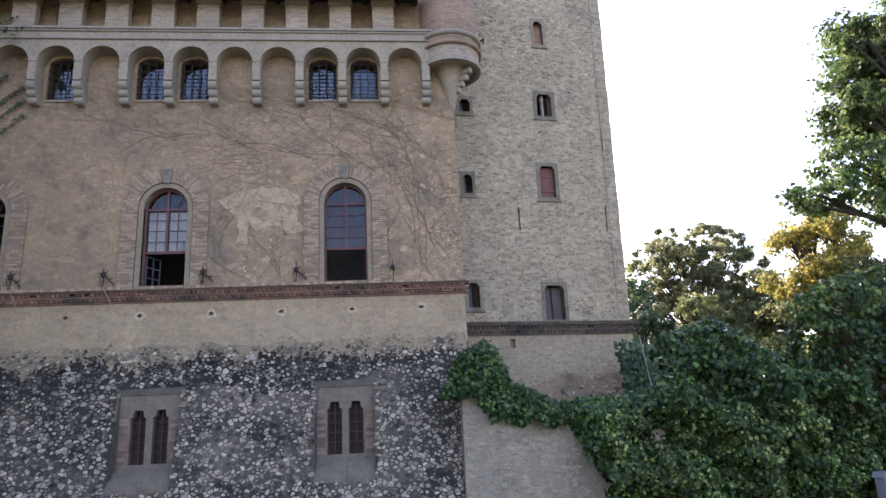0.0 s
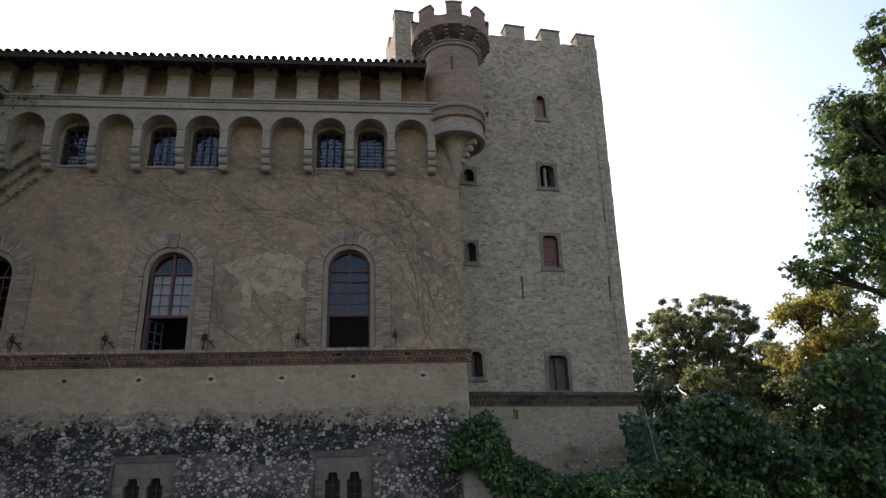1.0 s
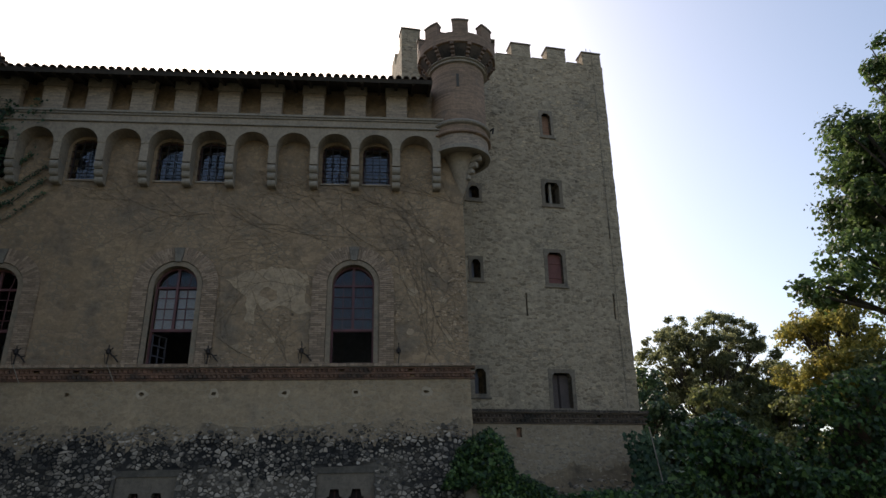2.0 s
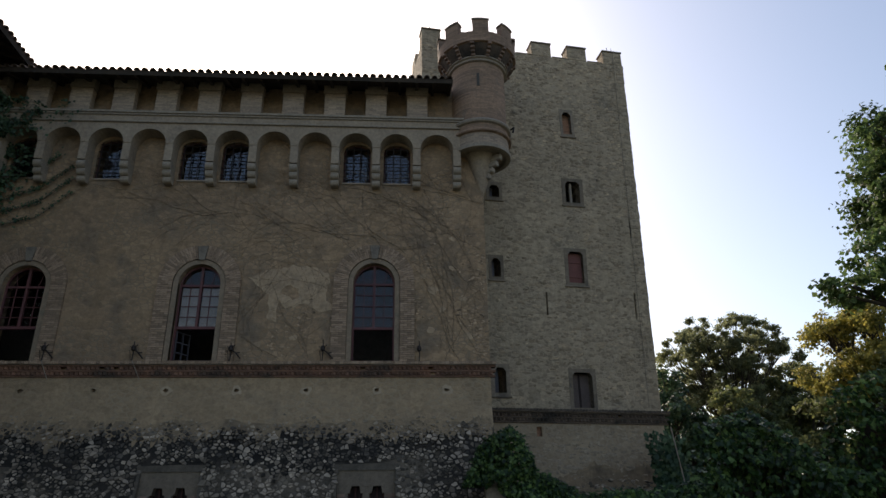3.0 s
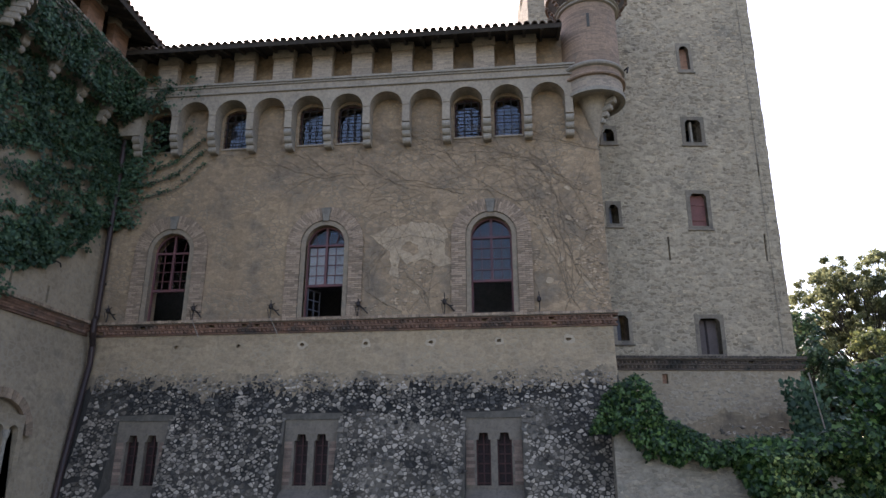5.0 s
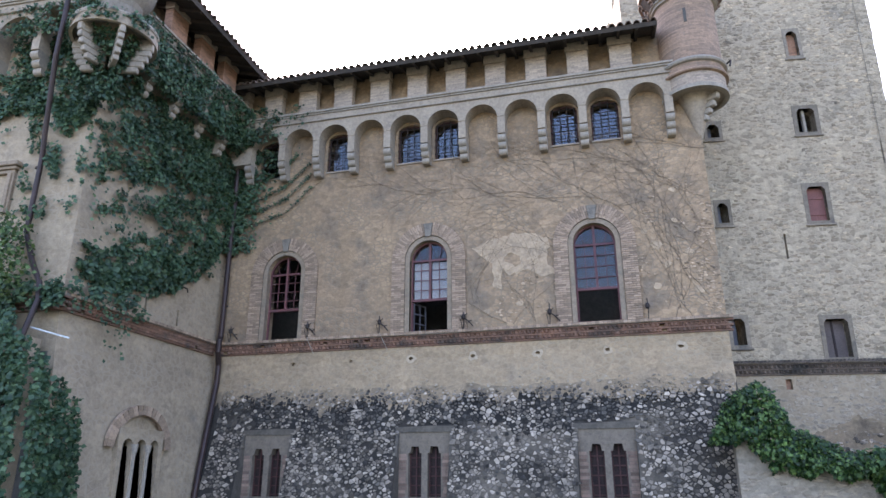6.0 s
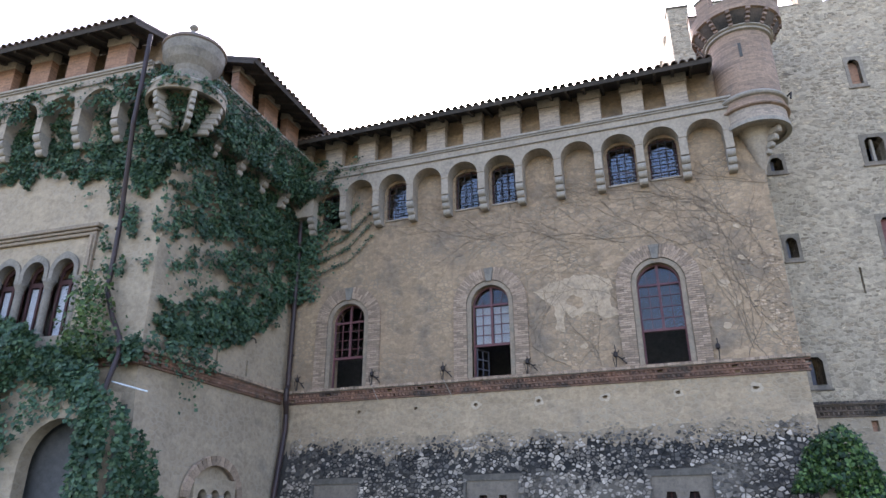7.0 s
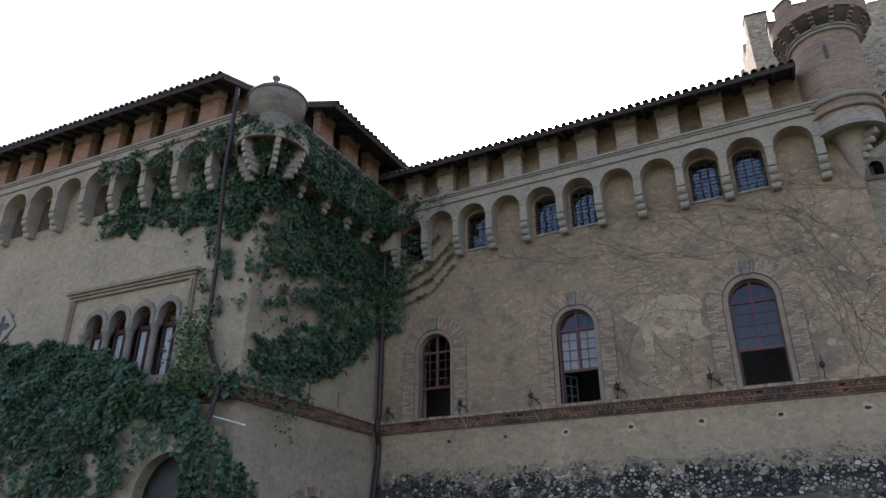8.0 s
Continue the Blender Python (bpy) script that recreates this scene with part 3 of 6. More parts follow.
def gallery(name, x0, x1, centres, w, z0, z1, m, label, brick, depth=0.58, back=0.3):
    """Low attic wall with brick piers under the eaves."""
    e = empty(name, m)
    part("back_panel", boxes((x0, x1, back, back + 0.12, z0 - 0.05, z1 + 0.35)), PLASTER, e)
    part("gallery_floor", boxes((x0, x1, -depth + 0.02, back - 0.002, z0 - 0.1, z0 - 0.004)), TRIM, e)
    for c in centres:
        p = part("pier", boxes((c - w / 2, c + w / 2, -depth - 0.01, -depth + 0.31, z0, z1 - 0.24), bev=0.01), brick, e)
        part("pier_head", boxes((c - w / 2 - 0.04, c + w / 2 + 0.04, -depth - 0.06, -depth + 0.31, z1 - 0.238, z1 + 0.3), bev=0.01), ARCADE, p)
    return tagged(e, label, "gallery", kind="structure")


corbels = [FIRST - PITCH * k for k in range(11, -1, -1)]
Y = pose(0, 20.0, 0)
arcade("arcade", -15.2, corbels, 13.82, 14.5, 0.575, 15.33, Y, "plaster arcade on stepped round corbels", 0.27, 2.315)
moulded_band("moulded_band", -15.2, 2.75, 15.32, 15.78, Y, "pale moulded band over the arcade")
gallery("gallery", -15.2, 2.6, [0.74 - 1.515 * k for k in range(11)], 0.76, 15.78, 17.0, Y, "recessed attic with pale brick piers", BRICK_PALE, back=-0.05)


tagged(part("wall_corner", boxes((-16.4, -13.6, 20.44, 20.6, 15.7, 18.4), (-15.3, -15.14, 19.4, 20.43, 16.42, 18.0)), PLASTER), "shaded plaster wall in the corner under the roofs", "wall", kind="structure")


# ---- roofs ----
def tile_mesh(name, length):
    bm = bmesh.new()
    n = 6
    rows = []
    for y, r in ((0.0, 0.115), (length, 0.095)):
        rows.append(([bm.verts.new((r * math.cos(math.pi * i / n), y, r * 0.95 * math.sin(math.pi * i / n))) for i in range(n + 1)],
                     [bm.verts.new(((r - 0.02) * math.cos(math.pi * i / n), y, (r - 0.02) * 0.95 * math.sin(math.pi * i / n))) for i in range(n + 1)]))
    (a, ai), (b, bi) = rows
    for i in range(n):
        bm.faces.new((a[i], a[i + 1], b[i + 1], b[i]))
        bm.faces.new((ai[i + 1], ai[i], bi[i], bi[i + 1]))
        bm.faces.new((a[i + 1], a[i], ai[i], ai[i + 1]))
    me = bpy.data.meshes.new(name)
    bm.to_mesh(me)
    bm.free()
    me.materials.append(TILE)
    return me


TILE_MESH = tile_mesh("tile", 0.45)


def eaves_roof(name, x0, x1, out, z, m, label, slope=18, rise_len=8.0):
    """Lean-to of barrel tiles; the wall face is y = 0, the eave hangs out over it with its edge at z."""
    e = empty(name, m)
    s = pose(0, -out, z, slope, 0, 0)
    part("roof_deck", boxes((x0, x1, 0.06, rise_len, -0.10, -0.04), m=s), EAVE_WOOD, e, "dark boards under the tiles")
    part("gutter_board", boxes((x0, x1, 0.03, 0.058, -0.19, -0.03), m=s), EAVE_WOOD, e)
    n = int((x1 - x0) / 0.62)
    for i in range(n + 1):
        x = x0 + 0.06 + (x1 - x0 - 0.12) * i / n
        part("rafter", boxes((x - 0.05, x + 0.05, 0.10, out + 0.4, -0.235, -0.102), m=s), EAVE_WOOD, e)
    k = int((x1 - x0) / 0.275)
    rng = random.Random(5)
    for i in range(k):
        x = x0 + 0.12 + (x1 - x0 - 0.24) * i / (k - 1)
        t = new("tile", TILE_MESH)
        t.matrix_world = s @ pose(x, -0.02 + rng.uniform(-0.03, 0.02), -0.03 + rng.uniform(-0.006, 0.012), 1.5, rng.uniform(-4, 4), rng.uniform(-2, 2))
        t.parent = e
    bm = bmesh.new()
    for i in range(k):
        x = x0 + 0.12 + (x1 - x0 - 0.24) * i / (k - 1)
        for v in range(1, 18):
            bm.from_mesh(TILE_MESH)
            vs = bm.verts[-28:]
            bmesh.ops.transform(bm, matrix=s @ pose(x + rng.uniform(-0.01, 0.01), 0.4 * v, -0.028, 1.5, rng.uniform(-3, 3), rng.uniform(-2, 2)), verts=vs)
    tagged(part("upper_tiles", bm, TILE, e), kind="stuff")
    return tagged(e, label, "roof", kind="structure")


eaves_roof("tiled_roof", -14.3, 2.02, 1.5, 16.93, Y, "dark clay barrel-tile roof with deep timber eaves")


# ---- corner turret of brick ----
def turret():
    e = empty("corner_turret", pose(3.12, 20.1, 0))
    part("shaft", lathe([(1.04, 15.6), (1.04, 18.25)]), BRICK, e)
    part("lower_drum", lathe([(1.07, 14.55), (1.07, 15.05), (1.10, 15.05)]), BRICK_PALE, e)
    part("lower_ring", lathe([(1.06, 15.02), (1.17, 15.05), (1.19, 15.10), (1.17, 15.15), (1.08, 15.17), (1.08, 15.42)]), BRICK, e)
    part("upper_ring", lathe([(1.06, 15.40), (1.17, 15.44), (1.20, 15.50), (1.17, 15.57), (1.14, 15.60), (1.02, 15.66)]), TRIM, e)
    part("rim", lathe([(0.95, 14.42), (1.12, 14.42), (1.12, 14.56), (1.04, 14.58)]), TRIM, e, "pale plaster rim under the drum")
    part("squinch", lathe([(1.06, 14.5), (0.62, 14.5), (0.46, 14.2), (0.32, 13.75), (0.18, 13.3), (0.05, 12.95), (0.001, 12.9)]), ARCADE, e, "plaster cone that carries the turret")
    b = bmesh.new()
    for y, z, h in ((0.98, 14.32, 0.12), (0.82, 14.08, 0.11), (0.66, 13.86, 0.1), (0.5, 13.66, 0.1)):
        box(b, 0.1, y - 0.1, -0.1, 0.1, z - h, z + h, bev=0.035)
    part("corbel", b, TRIM, e).rotation_euler = (0, 0, radians(-38))
    part("collar", lathe([(1.03, 18.13), (1.13, 18.16), (1.13, 18.24), (1.20, 18.27), (1.20, 18.32), (1.0, 18.34)]), TRIM, e)
    # dark brick colour holds the shadow under the overhanging parapet
    part("flare", lathe([(1.06, 18.3), (1.2, 18.36), (1.34, 18.55), (1.46, 18.76)]), BRICK_SOOTY_SHADED, e)
    for i in range(14):
        a = 2 * math.pi * i / 14
        b = bmesh.new()
        for k in range(4):
            box(b, 1.0, 1.14 + 0.10 * (k + 1), -0.075, 0.075, 18.30 + 0.115 * k, 18.40 + 0.115 * k, bev=0.008)
        part("bracket", b, BRICK_JAMB, e, m=pose(3.12, 20.1, 0) @ pose(0, 0, 0, 0, 0, math.degrees(a)))
    for o in [o for o in e.children if o.name.startswith("bracket")]:
        o.matrix_parent_inverse = e.matrix_world.inverted()
    part("parapet", lathe([(1.44, 18.74), (1.54, 18.76), (1.54, 19.2), (1.26, 19.2), (1.26, 18.8)]), BRICK, e)
    part("parapet_floor", lathe([(0.001, 18.8), (1.3, 18.8)]), DARKSTONE, e)
    for i in range(8):
        a = math.radians(-90 + 45 * i)
        d = math.radians(11.5)
        b = bmesh.new()
        ring = []
        for r in (1.26, 1.545):
            for z in (19.2, 19.72):
                ring.append([b.verts.new((r * math.cos(a - d + 2 * d * k / 4), r * math.sin(a - d + 2 * d * k / 4), z)) for k in range(5)])
        i0, i1, o0, o1 = ring
        for k in range(4):
            b.faces.new((o0[k], o0[k + 1], o1[k + 1], o1[k]))
            b.faces.new((i0[k + 1], i0[k], i1[k], i1[k + 1]))
            b.faces.new((o1[k], o1[k + 1], i1[k + 1], i1[k]))
        for k in (0, 4):
            b.faces.new((o0[k], o1[k], i1[k], i0[k]))
        me = part("merlon", b, BRICK, e)
        c = lathe([(1.23, 19.72), (1.58, 19.72), (1.58, 19.79), (1.23, 19.79), (1.23, 19.72)], 4, a - d * 1.08, a + d * 1.08)
        part("coping", c, DARKSTONE, me)
    # dark strip on the solid shaft, coloured as the shade in a slit
    part("arrow_slit", boxes((-0.16, -0.06, -1.055, -0.98, 17.05, 17.62)), OPENING_SHADE, e, "narrow slit, its shade given by a dark strip")
    return tagged(e, "round brick corner turret with corbelled crenellated top", "turret")


turret()

# ---- stone tower, turned a little away from the facade ----
TW = pose(3.6, 22.55, 0, 0, 0, 7.97)


def tower_lean(x, y, z):
    k = max(0.0, min(1.0, (15.0 - z) / 10.0))
    return Vector((x - 0.45 * k * max(0.0, x) / 6.9, y, z))


T_WIN = [  # left, right, foot, head of the stone surround, red fill or not
    (3.50, 4.14, 17.45, 18.82, "brick"), (3.32, 4.26, 14.12, 15.37, "open"), (3.22, 4.18, 10.58, 12.17, "shutter"), (3.07, 4.2, 5.70, 7.27, "leaf"),
    (0.03, 0.70, 14.1, 14.9, "small"), (0.0, 0.62, 10.64, 11.67, "small"), (-0.1, 0.66, 6.18, 7.36, "small")]


def tower_hole(w):
    l, r, f, h, _ = w
    q = 0.15 if r - l > 0.7 else 0.12
    a, b, c, d = l + q, r - q, f + 0.12, h - 0.14
    s = 0.14
    return [(a, c), (b, c), (b, d - s), (b - s * 0.8, d), (a + s * 0.8, d), (a, d - s)]


SLITS = [(2.365, 9.33, 10.25), (6.27, 12.79, 13.71), (6.19, 9.33, 10.41)]
tower = part("wall_tower", slab(rect(-2.6, 6.88, 5.3, 21.62), [tower_hole(w) for w in T_WIN] + [rect(x - 0.035, x + 0.035, a, b) for x, a, b in SLITS], 0.0, 0.9, tower_lean), TOWER, m=TW)
tagged(tower, "tall tower wall of grey rubble stone", "tower", kind="structure")
part("side_wall", boxes((-2.6, -1.8, 0.9, 9.5, 5.3, 21.62), (5.95, 6.88, 0.9, 9.5, 5.3, 21.62), (-2.6, 6.88, 9.5, 10.3, 5.3, 21.62), (-1.8, 5.95, 0.9, 9.5, 20.6, 20.8)), TOWER, tower).matrix_parent_inverse = Matrix()
part("tower_inside", boxes((-1.7, 5.9, 2.2, 2.4, 5.3, 20.5)), OPENING_SHADE, tower)


def merlons(parent):
    for k in range(6):
        x = 2.47 + 1.72 * (k - 3)
        a, b = (x, x + 0.93)
        if k == 5:
            a, b = 5.95, 6.88
        if k == 0:
            a, b = -2.6, -1.76
        m = part("merlon", boxes((a, b, 0.0, 0.62, 21.62, 22.32), bev=0.03), TOWER, parent)
        part("coping", boxes((a - 0.03, b + 0.03, -0.04, 0.66, 22.322, 22.40), bev=0.02), DARKSTONE, m)
        if k < 5:
            part("crenel_sill", boxes((b + 0.02, x + 1.70, -0.03, 0.64, 21.622, 21.67), bev=0.015), TRIM, parent)
    for k in range(1, 5):
        for sx in (-2.6, 6.26):
            m = part("merlon", boxes((sx, sx + 0.62, 1.75 * k, 1.75 * k + 0.95, 21.62, 22.36), bev=0.03), TOWER, parent)


merlons(tower)

# grey corner stones, a lightning cable and thin rods on the battlements
q_rng = random.Random(17)
z, k = 5.85, 0
while z < 21.5:
    h = q_rng.uniform(0.26, 0.5)
    w = (0.34, 0.52)[k % 2] + q_rng.uniform(-0.05, 0.05)
    x1 = 6.88 - 0.436 * (21.62 - z - h / 2) / 16.32 + q_rng.uniform(0.0, 0.03)
    part("quoin", boxes((x1 - w, x1, -0.006 - q_rng.uniform(0, 0.012), 0.5, z, min(z + h - 0.01, 21.6)), bev=0.012), TOWER, tower).matrix_parent_inverse = Matrix()
    z, k = z + h, k + 1
cable = tube([tuple(TW @ Vector((6.4 - 0.436 * (21.62 - z) / 16.32, -0.05, z))) for z in np.linspace(5.9, 22.3, 12)] + [tuple(TW @ Vector((6.42, 0.05, 22.6)))], 0.009, 5)
tagged(part("lightning_cable", cable, DARKSTONE), "thin cable running down the tower corner", "cable")
for x in (-2.2, 6.3):
    tagged(part("lightning_rod", tube([tuple(TW @ Vector((x, 0.2, 22.38))), tuple(TW @ Vector((x, 0.2, 22.75)))], 0.016, 5), IRON), "thin iron rod on a tower merlon", "rod")


def tower_window(w, i):
    l, r, f, h, kind = w
    hole = tower_hole(w)
    e = empty(f"window_{i}", TW)
    part("surround", slab([tuple(tower_lean(x, 0, z).xz) for x, z in rect(l, r, f, h)], [[tuple(tower_lean(x, 0, z).xz) for x, z in hole]], -0.02, 0.3), QUOIN, e, "worn grey stone surround")
    part("window_sill", boxes((tower_lean(l, 0, f).x - 0.05, tower_lean(r, 0, f).x + 0.05, -0.06, 0.2, f - 0.07, f), bev=0.015), QUOIN, e)
    a, b = tower_lean(hole[0][0], 0, f).x - 0.03, tower_lean(hole[1][0], 0, f).x + 0.03
    c, d = hole[0][1] - 0.02, hole[4][1] + 0.02
    if kind == "brick":
        part("infill", boxes((a, b, 0.22, 0.35, c, d)), BRICK_RED, e, "reddish brick infill")
    elif kind == "shutter":
        part("shutter", boxes((a, b, 0.2, 0.24, c, d)), SHUTTER_RED, e, "faded red wooden shutter")
        part("batten", boxes((a + 0.03, b - 0.03, 0.17, 0.2, c + 0.3, c + 0.38), (a + 0.03, b - 0.03, 0.17, 0.2, d - 0.45, d - 0.37)), SHUTTER_RED, e)
    elif kind == "leaf":
        mid = (a + b) / 2
        part("shutter", boxes((a + 0.03, mid - 0.03, 0.3, 0.34, c, d)), SHUTTER_BROWN, e, "dark brown shutter leaf")
        part("shutter", boxes((mid + 0.03, b - 0.03, 0.3, 0.34, c, d)), SHUTTER_BROWN, e, "dark brown shutter leaf")
        part("mullion", boxes((mid - 0.03, mid + 0.03, 0.26, 0.36, c, d)), DARKWOOD, e)
    elif kind == "open":
        part("mullion", boxes(((a + b) / 2 - 0.05, (a + b) / 2 + 0.05, 0.15, 0.3, c, d), bev=0.015), TRIM, e, "slim stone mullion")
        part("pane", boxes((a, b, 0.42, 0.43, c, d)), GLASS, e)
    else:
        part("casement", boxes((a + 0.02, (a + b) / 2, 0.3, 0.34, c, d)), FRAME_GREY, e, "half-open grey wooden casement")
    return tagged(e, {"brick": "blocked tower window with red brick infill", "shutter": "tower window closed by a red shutter", "leaf": "tower window with dark brown shutters",
                      "open": "small tower window with a stone mullion", "small": "narrow tower window with worn stone frame"}[kind], "window", kind="structure")


for i, w in enumerate(T_WIN):
    tower_window(w, i + 1)
string_course(-0.6, 6.66, 5.72, "sooty brick string course on the tower", TW, out=0.32, top=BRICK_SOOTY_SHADED, low=BRICK_SOOTY_SHADED)
foot = part("wall_tower_foot", slab(rect(-2.6, 6.5, -0.9, 5.4), [rect(1.52, 1.72, 4.78, 5.12)], -0.02, 1.2, lambda x, y, z: Vector((x - 0.02 * max(0.0, 5.4 - z), y - max(0.0, 5.4 - z) * 0.03, z))), PLASTER_WING, m=TW)
tagged(foot, "pale plastered foot of the tower", "wall", kind="structure")
def foot_lean(x, y, z):
    return Vector((x - 0.02 * max(0.0, 5.4 - z), y - max(0.0, 5.4 - z) * 0.03, z))


part("bare_rubble", slab(crumbled([(0.6, 1.2), (6.3, 1.2), (6.3, 3.5), (5.6, 3.9), (4.6, 3.6), (3.6, 3.95), (2.6, 3.5), (1.4, 3.2), (0.6, 2.6)], 0.12, 0.05, 4), [], -0.035, 0.1, foot_lean), SMEARED, foot, "dark rubble bared where the plaster has fallen")
part("vent_hole", boxes((1.5, 1.74, 0.12, 0.2, 4.76, 5.14)), BRICK_RED, foot, "brick-lined vent hole")


# ---- arched windows of the facade ----
VOUSSOIR = []
for s in range(4):
    bm = bmesh.new()
    box(bm, -0.5, 0.5, -0.5, 0.5, -0.5, 0.5)
    for v in bm.verts:
        v.co += Vector((random.uniform(-0.03, 0.03), random.uniform(-0.05, 0.05), random.uniform(-0.08, 0.08)))
    me = bpy.data.meshes.new("brick")
    bm.to_mesh(me)
    bm.free()
    me.materials.append(BRICK_PIECE)
    VOUSSOIR.append(me)


def brick_piece(parent, m):
    o = new("brick", random.choice(VOUSSOIR))
    o.parent = parent
    o.matrix_basis = m
    return o


def arched_window(i, cx, w, z0, top):
    e = empty(f"window_arched_{i}", pose(cx, 20.0, 0))
    r = w / 2
    spring = top - r
    frame_m = FRAME_RED
    # plaster reveal ring and brick surround
    ring = [(-r - 0.16, z0), (-r, z0)] + [(r * math.cos(t), spring + r * math.sin(t)) for t in np.linspace(math.pi, 0, 17)] + [(r, z0), (r + 0.16, z0)] + [((r + 0.16) * math.cos(t), spring + (r + 0.16) * math.sin(t)) for t in np.linspace(0, math.pi, 17)]
    part("inner_ring", slab(ring, [], -0.05, 0.14), PANEL_LIGHT, e, "smooth pale ring round the opening")
    su = empty("brick_surround")
    su.parent = e
    a0, a1 = r + 0.175, r + 0.67
    bed = [(-a1 + 0.01, z0), (-a0, z0)] + [(a0 * math.cos(t), spring + a0 * math.sin(t)) for t in np.linspace(math.pi, 0, 25)] + [(a0, z0), (a1 - 0.01, z0)] + [((a1 - 0.01) * math.cos(t), spring + (a1 - 0.01) * math.sin(t)) for t in np.linspace(0, math.pi, 25)]
    part("mortar_bed", slab(bed, [], -0.062, 0.05), PANEL, su)
    n = int((spring - z0) / 0.072)
    for sx in (-1, 1):
        for k in range(n):
            cuts = (a0, a0 + 0.13, a0 + 0.38, a1) if k % 2 else (a0, a0 + 0.25, a1)
            for b0, b1 in zip(cuts, cuts[1:]):
                brick_piece(su, pose(sx * (b0 + b1) / 2, -0.03, z0 + (k + 0.5) * (spring - z0) / n) @ Matrix.Diagonal((b1 - b0 - 0.008, 0.12, 0.062, 1)))
    a = 46
    for k in range(a):
        t = math.pi * (k + 0.5) / a
        if abs(t - math.pi / 2) > 0.12:
            cuts = (a0, a0 + 0.25, a1) if k % 2 else (a0, a0 + 0.13, a0 + 0.38, a1)
            for b0, b1 in zip(cuts, cuts[1:]):
                rr = (b0 + b1) / 2
                brick_piece(su, pose(rr * math.cos(t), -0.03, spring + rr * math.sin(t), 0, -math.degrees(t), 0) @ Matrix.Diagonal((b1 - b0 - 0.008, 0.12, math.pi * rr / a - 0.009, 1)))
    part("keystone", slab([(-0.09, top + 0.13), (0.09, top + 0.13), (0.17, top + 0.62), (-0.17, top + 0.62)], [], -0.12, 0.05), DARKSTONE, e, "grey tapered keystone")
    # frame
    rim = arch(0, w, z0, top, 17)
    q = 0.06
    inn = [(-r + q, z0 + 0.02), (r - q, z0 + 0.02)] + [((r - q) * math.cos(t), spring + (r - q) * math.sin(t)) for t in np.linspace(0, math.pi, 17)]
    fr = part("window_frame", slab(rim, [inn], 0.2, 0.29), frame_m, e, "dark red painted frame")
    sash = z0 + 1.18
    part("transom", boxes((-r + q, r - q, 0.19, 0.29, sash - 0.05, sash + 0.04), (-r + q, r - q, 0.19, 0.28, spring - 0.04, spring + 0.03)), frame_m, fr)
    part("mullion", boxes((-0.04, 0.04, 0.185, 0.28, sash + 0.04, top - q)), frame_m, fr)
    rows = 4
    bm = bmesh.new()
    for k in range(1, rows):
        z = sash + (spring - sash) * k / rows
        box(bm, -r + q, r - q, 0.215, 0.25, z - 0.012, z + 0.012)
    for x in (-r / 2 + 0.01, r / 2 - 0.01):
        box(bm, x - 0.012, x + 0.012, 0.215, 0.25, sash, spring)
    for sx in (-1, 1):
        pts = [(sx * (0.26 + 0.16 * math.sin(t)) * r / 0.7, 0.23, spring + (r - 0.1) * (1 - math.cos(t)) * 0.95) for t in np.linspace(1.35, 0.1, 7)]
        merge(bm, tube(pts, 0.014, 5))
    part("glazing_bars", bm, frame_m, fr)
    part("pane", slab([(-r + q, sash), (-0.02, sash), (-0.02, top - q)] + [((r - q) * math.cos(t), spring + (r - q) * math.sin(t)) for t in np.linspace(math.pi / 2 + 0.05, math.pi, 9)], [], 0.262, 0.268), GLASS, fr)
    part("pane", slab([(0.02, sash), (r - q, sash)] + [((r - q) * math.cos(t), spring + (r - q) * math.sin(t)) for t in np.linspace(0, math.pi / 2 - 0.05, 9)] + [(0.02, top - q)], [], 0.262, 0.268), GLASS, fr)
    part("window_sill", boxes((-r - 0.05, r + 0.05, -0.12, 0.3, z0 - 0.05, z0 + 0.012), bev=0.01), BRICK_CORNICE, e)
    if i == 2:
        part("curtain", boxes((-r + q, -0.04, 0.36, 0.38, sash + 0.06, spring - 0.04), (0.04, r - q, 0.36, 0.38, sash + 0.06, spring - 0.04)), BLIND, fr, "pale blind behind the panes")
        m = pose(-r + 0.08, 0.3, 0, 0, 0, 62)
        c = bmesh.new()
        for x in (0.0, 0.29, 0.58):
            box(c, x - 0.02, x + 0.02, -0.02, 0.02, z0 + 0.03, sash - 0.08, m=m)
        for k in range(4):
            z = z0 + 0.05 + (sash - z0 - 0.16) * k / 3
            box(c, 0, 0.6, -0.018, 0.018, z - 0.018, z + 0.018, m=m)
        part("casement", c, FRAME_GREY, e, "glazed casement opened into the room")
    return tagged(e, "tall arched window with brick surround, its lower sash open", "window", kind="structure")


for i, (cx, w, z0, top) in enumerate(ARCHED):
    arched_window(i + 1, cx, w, z0, top)


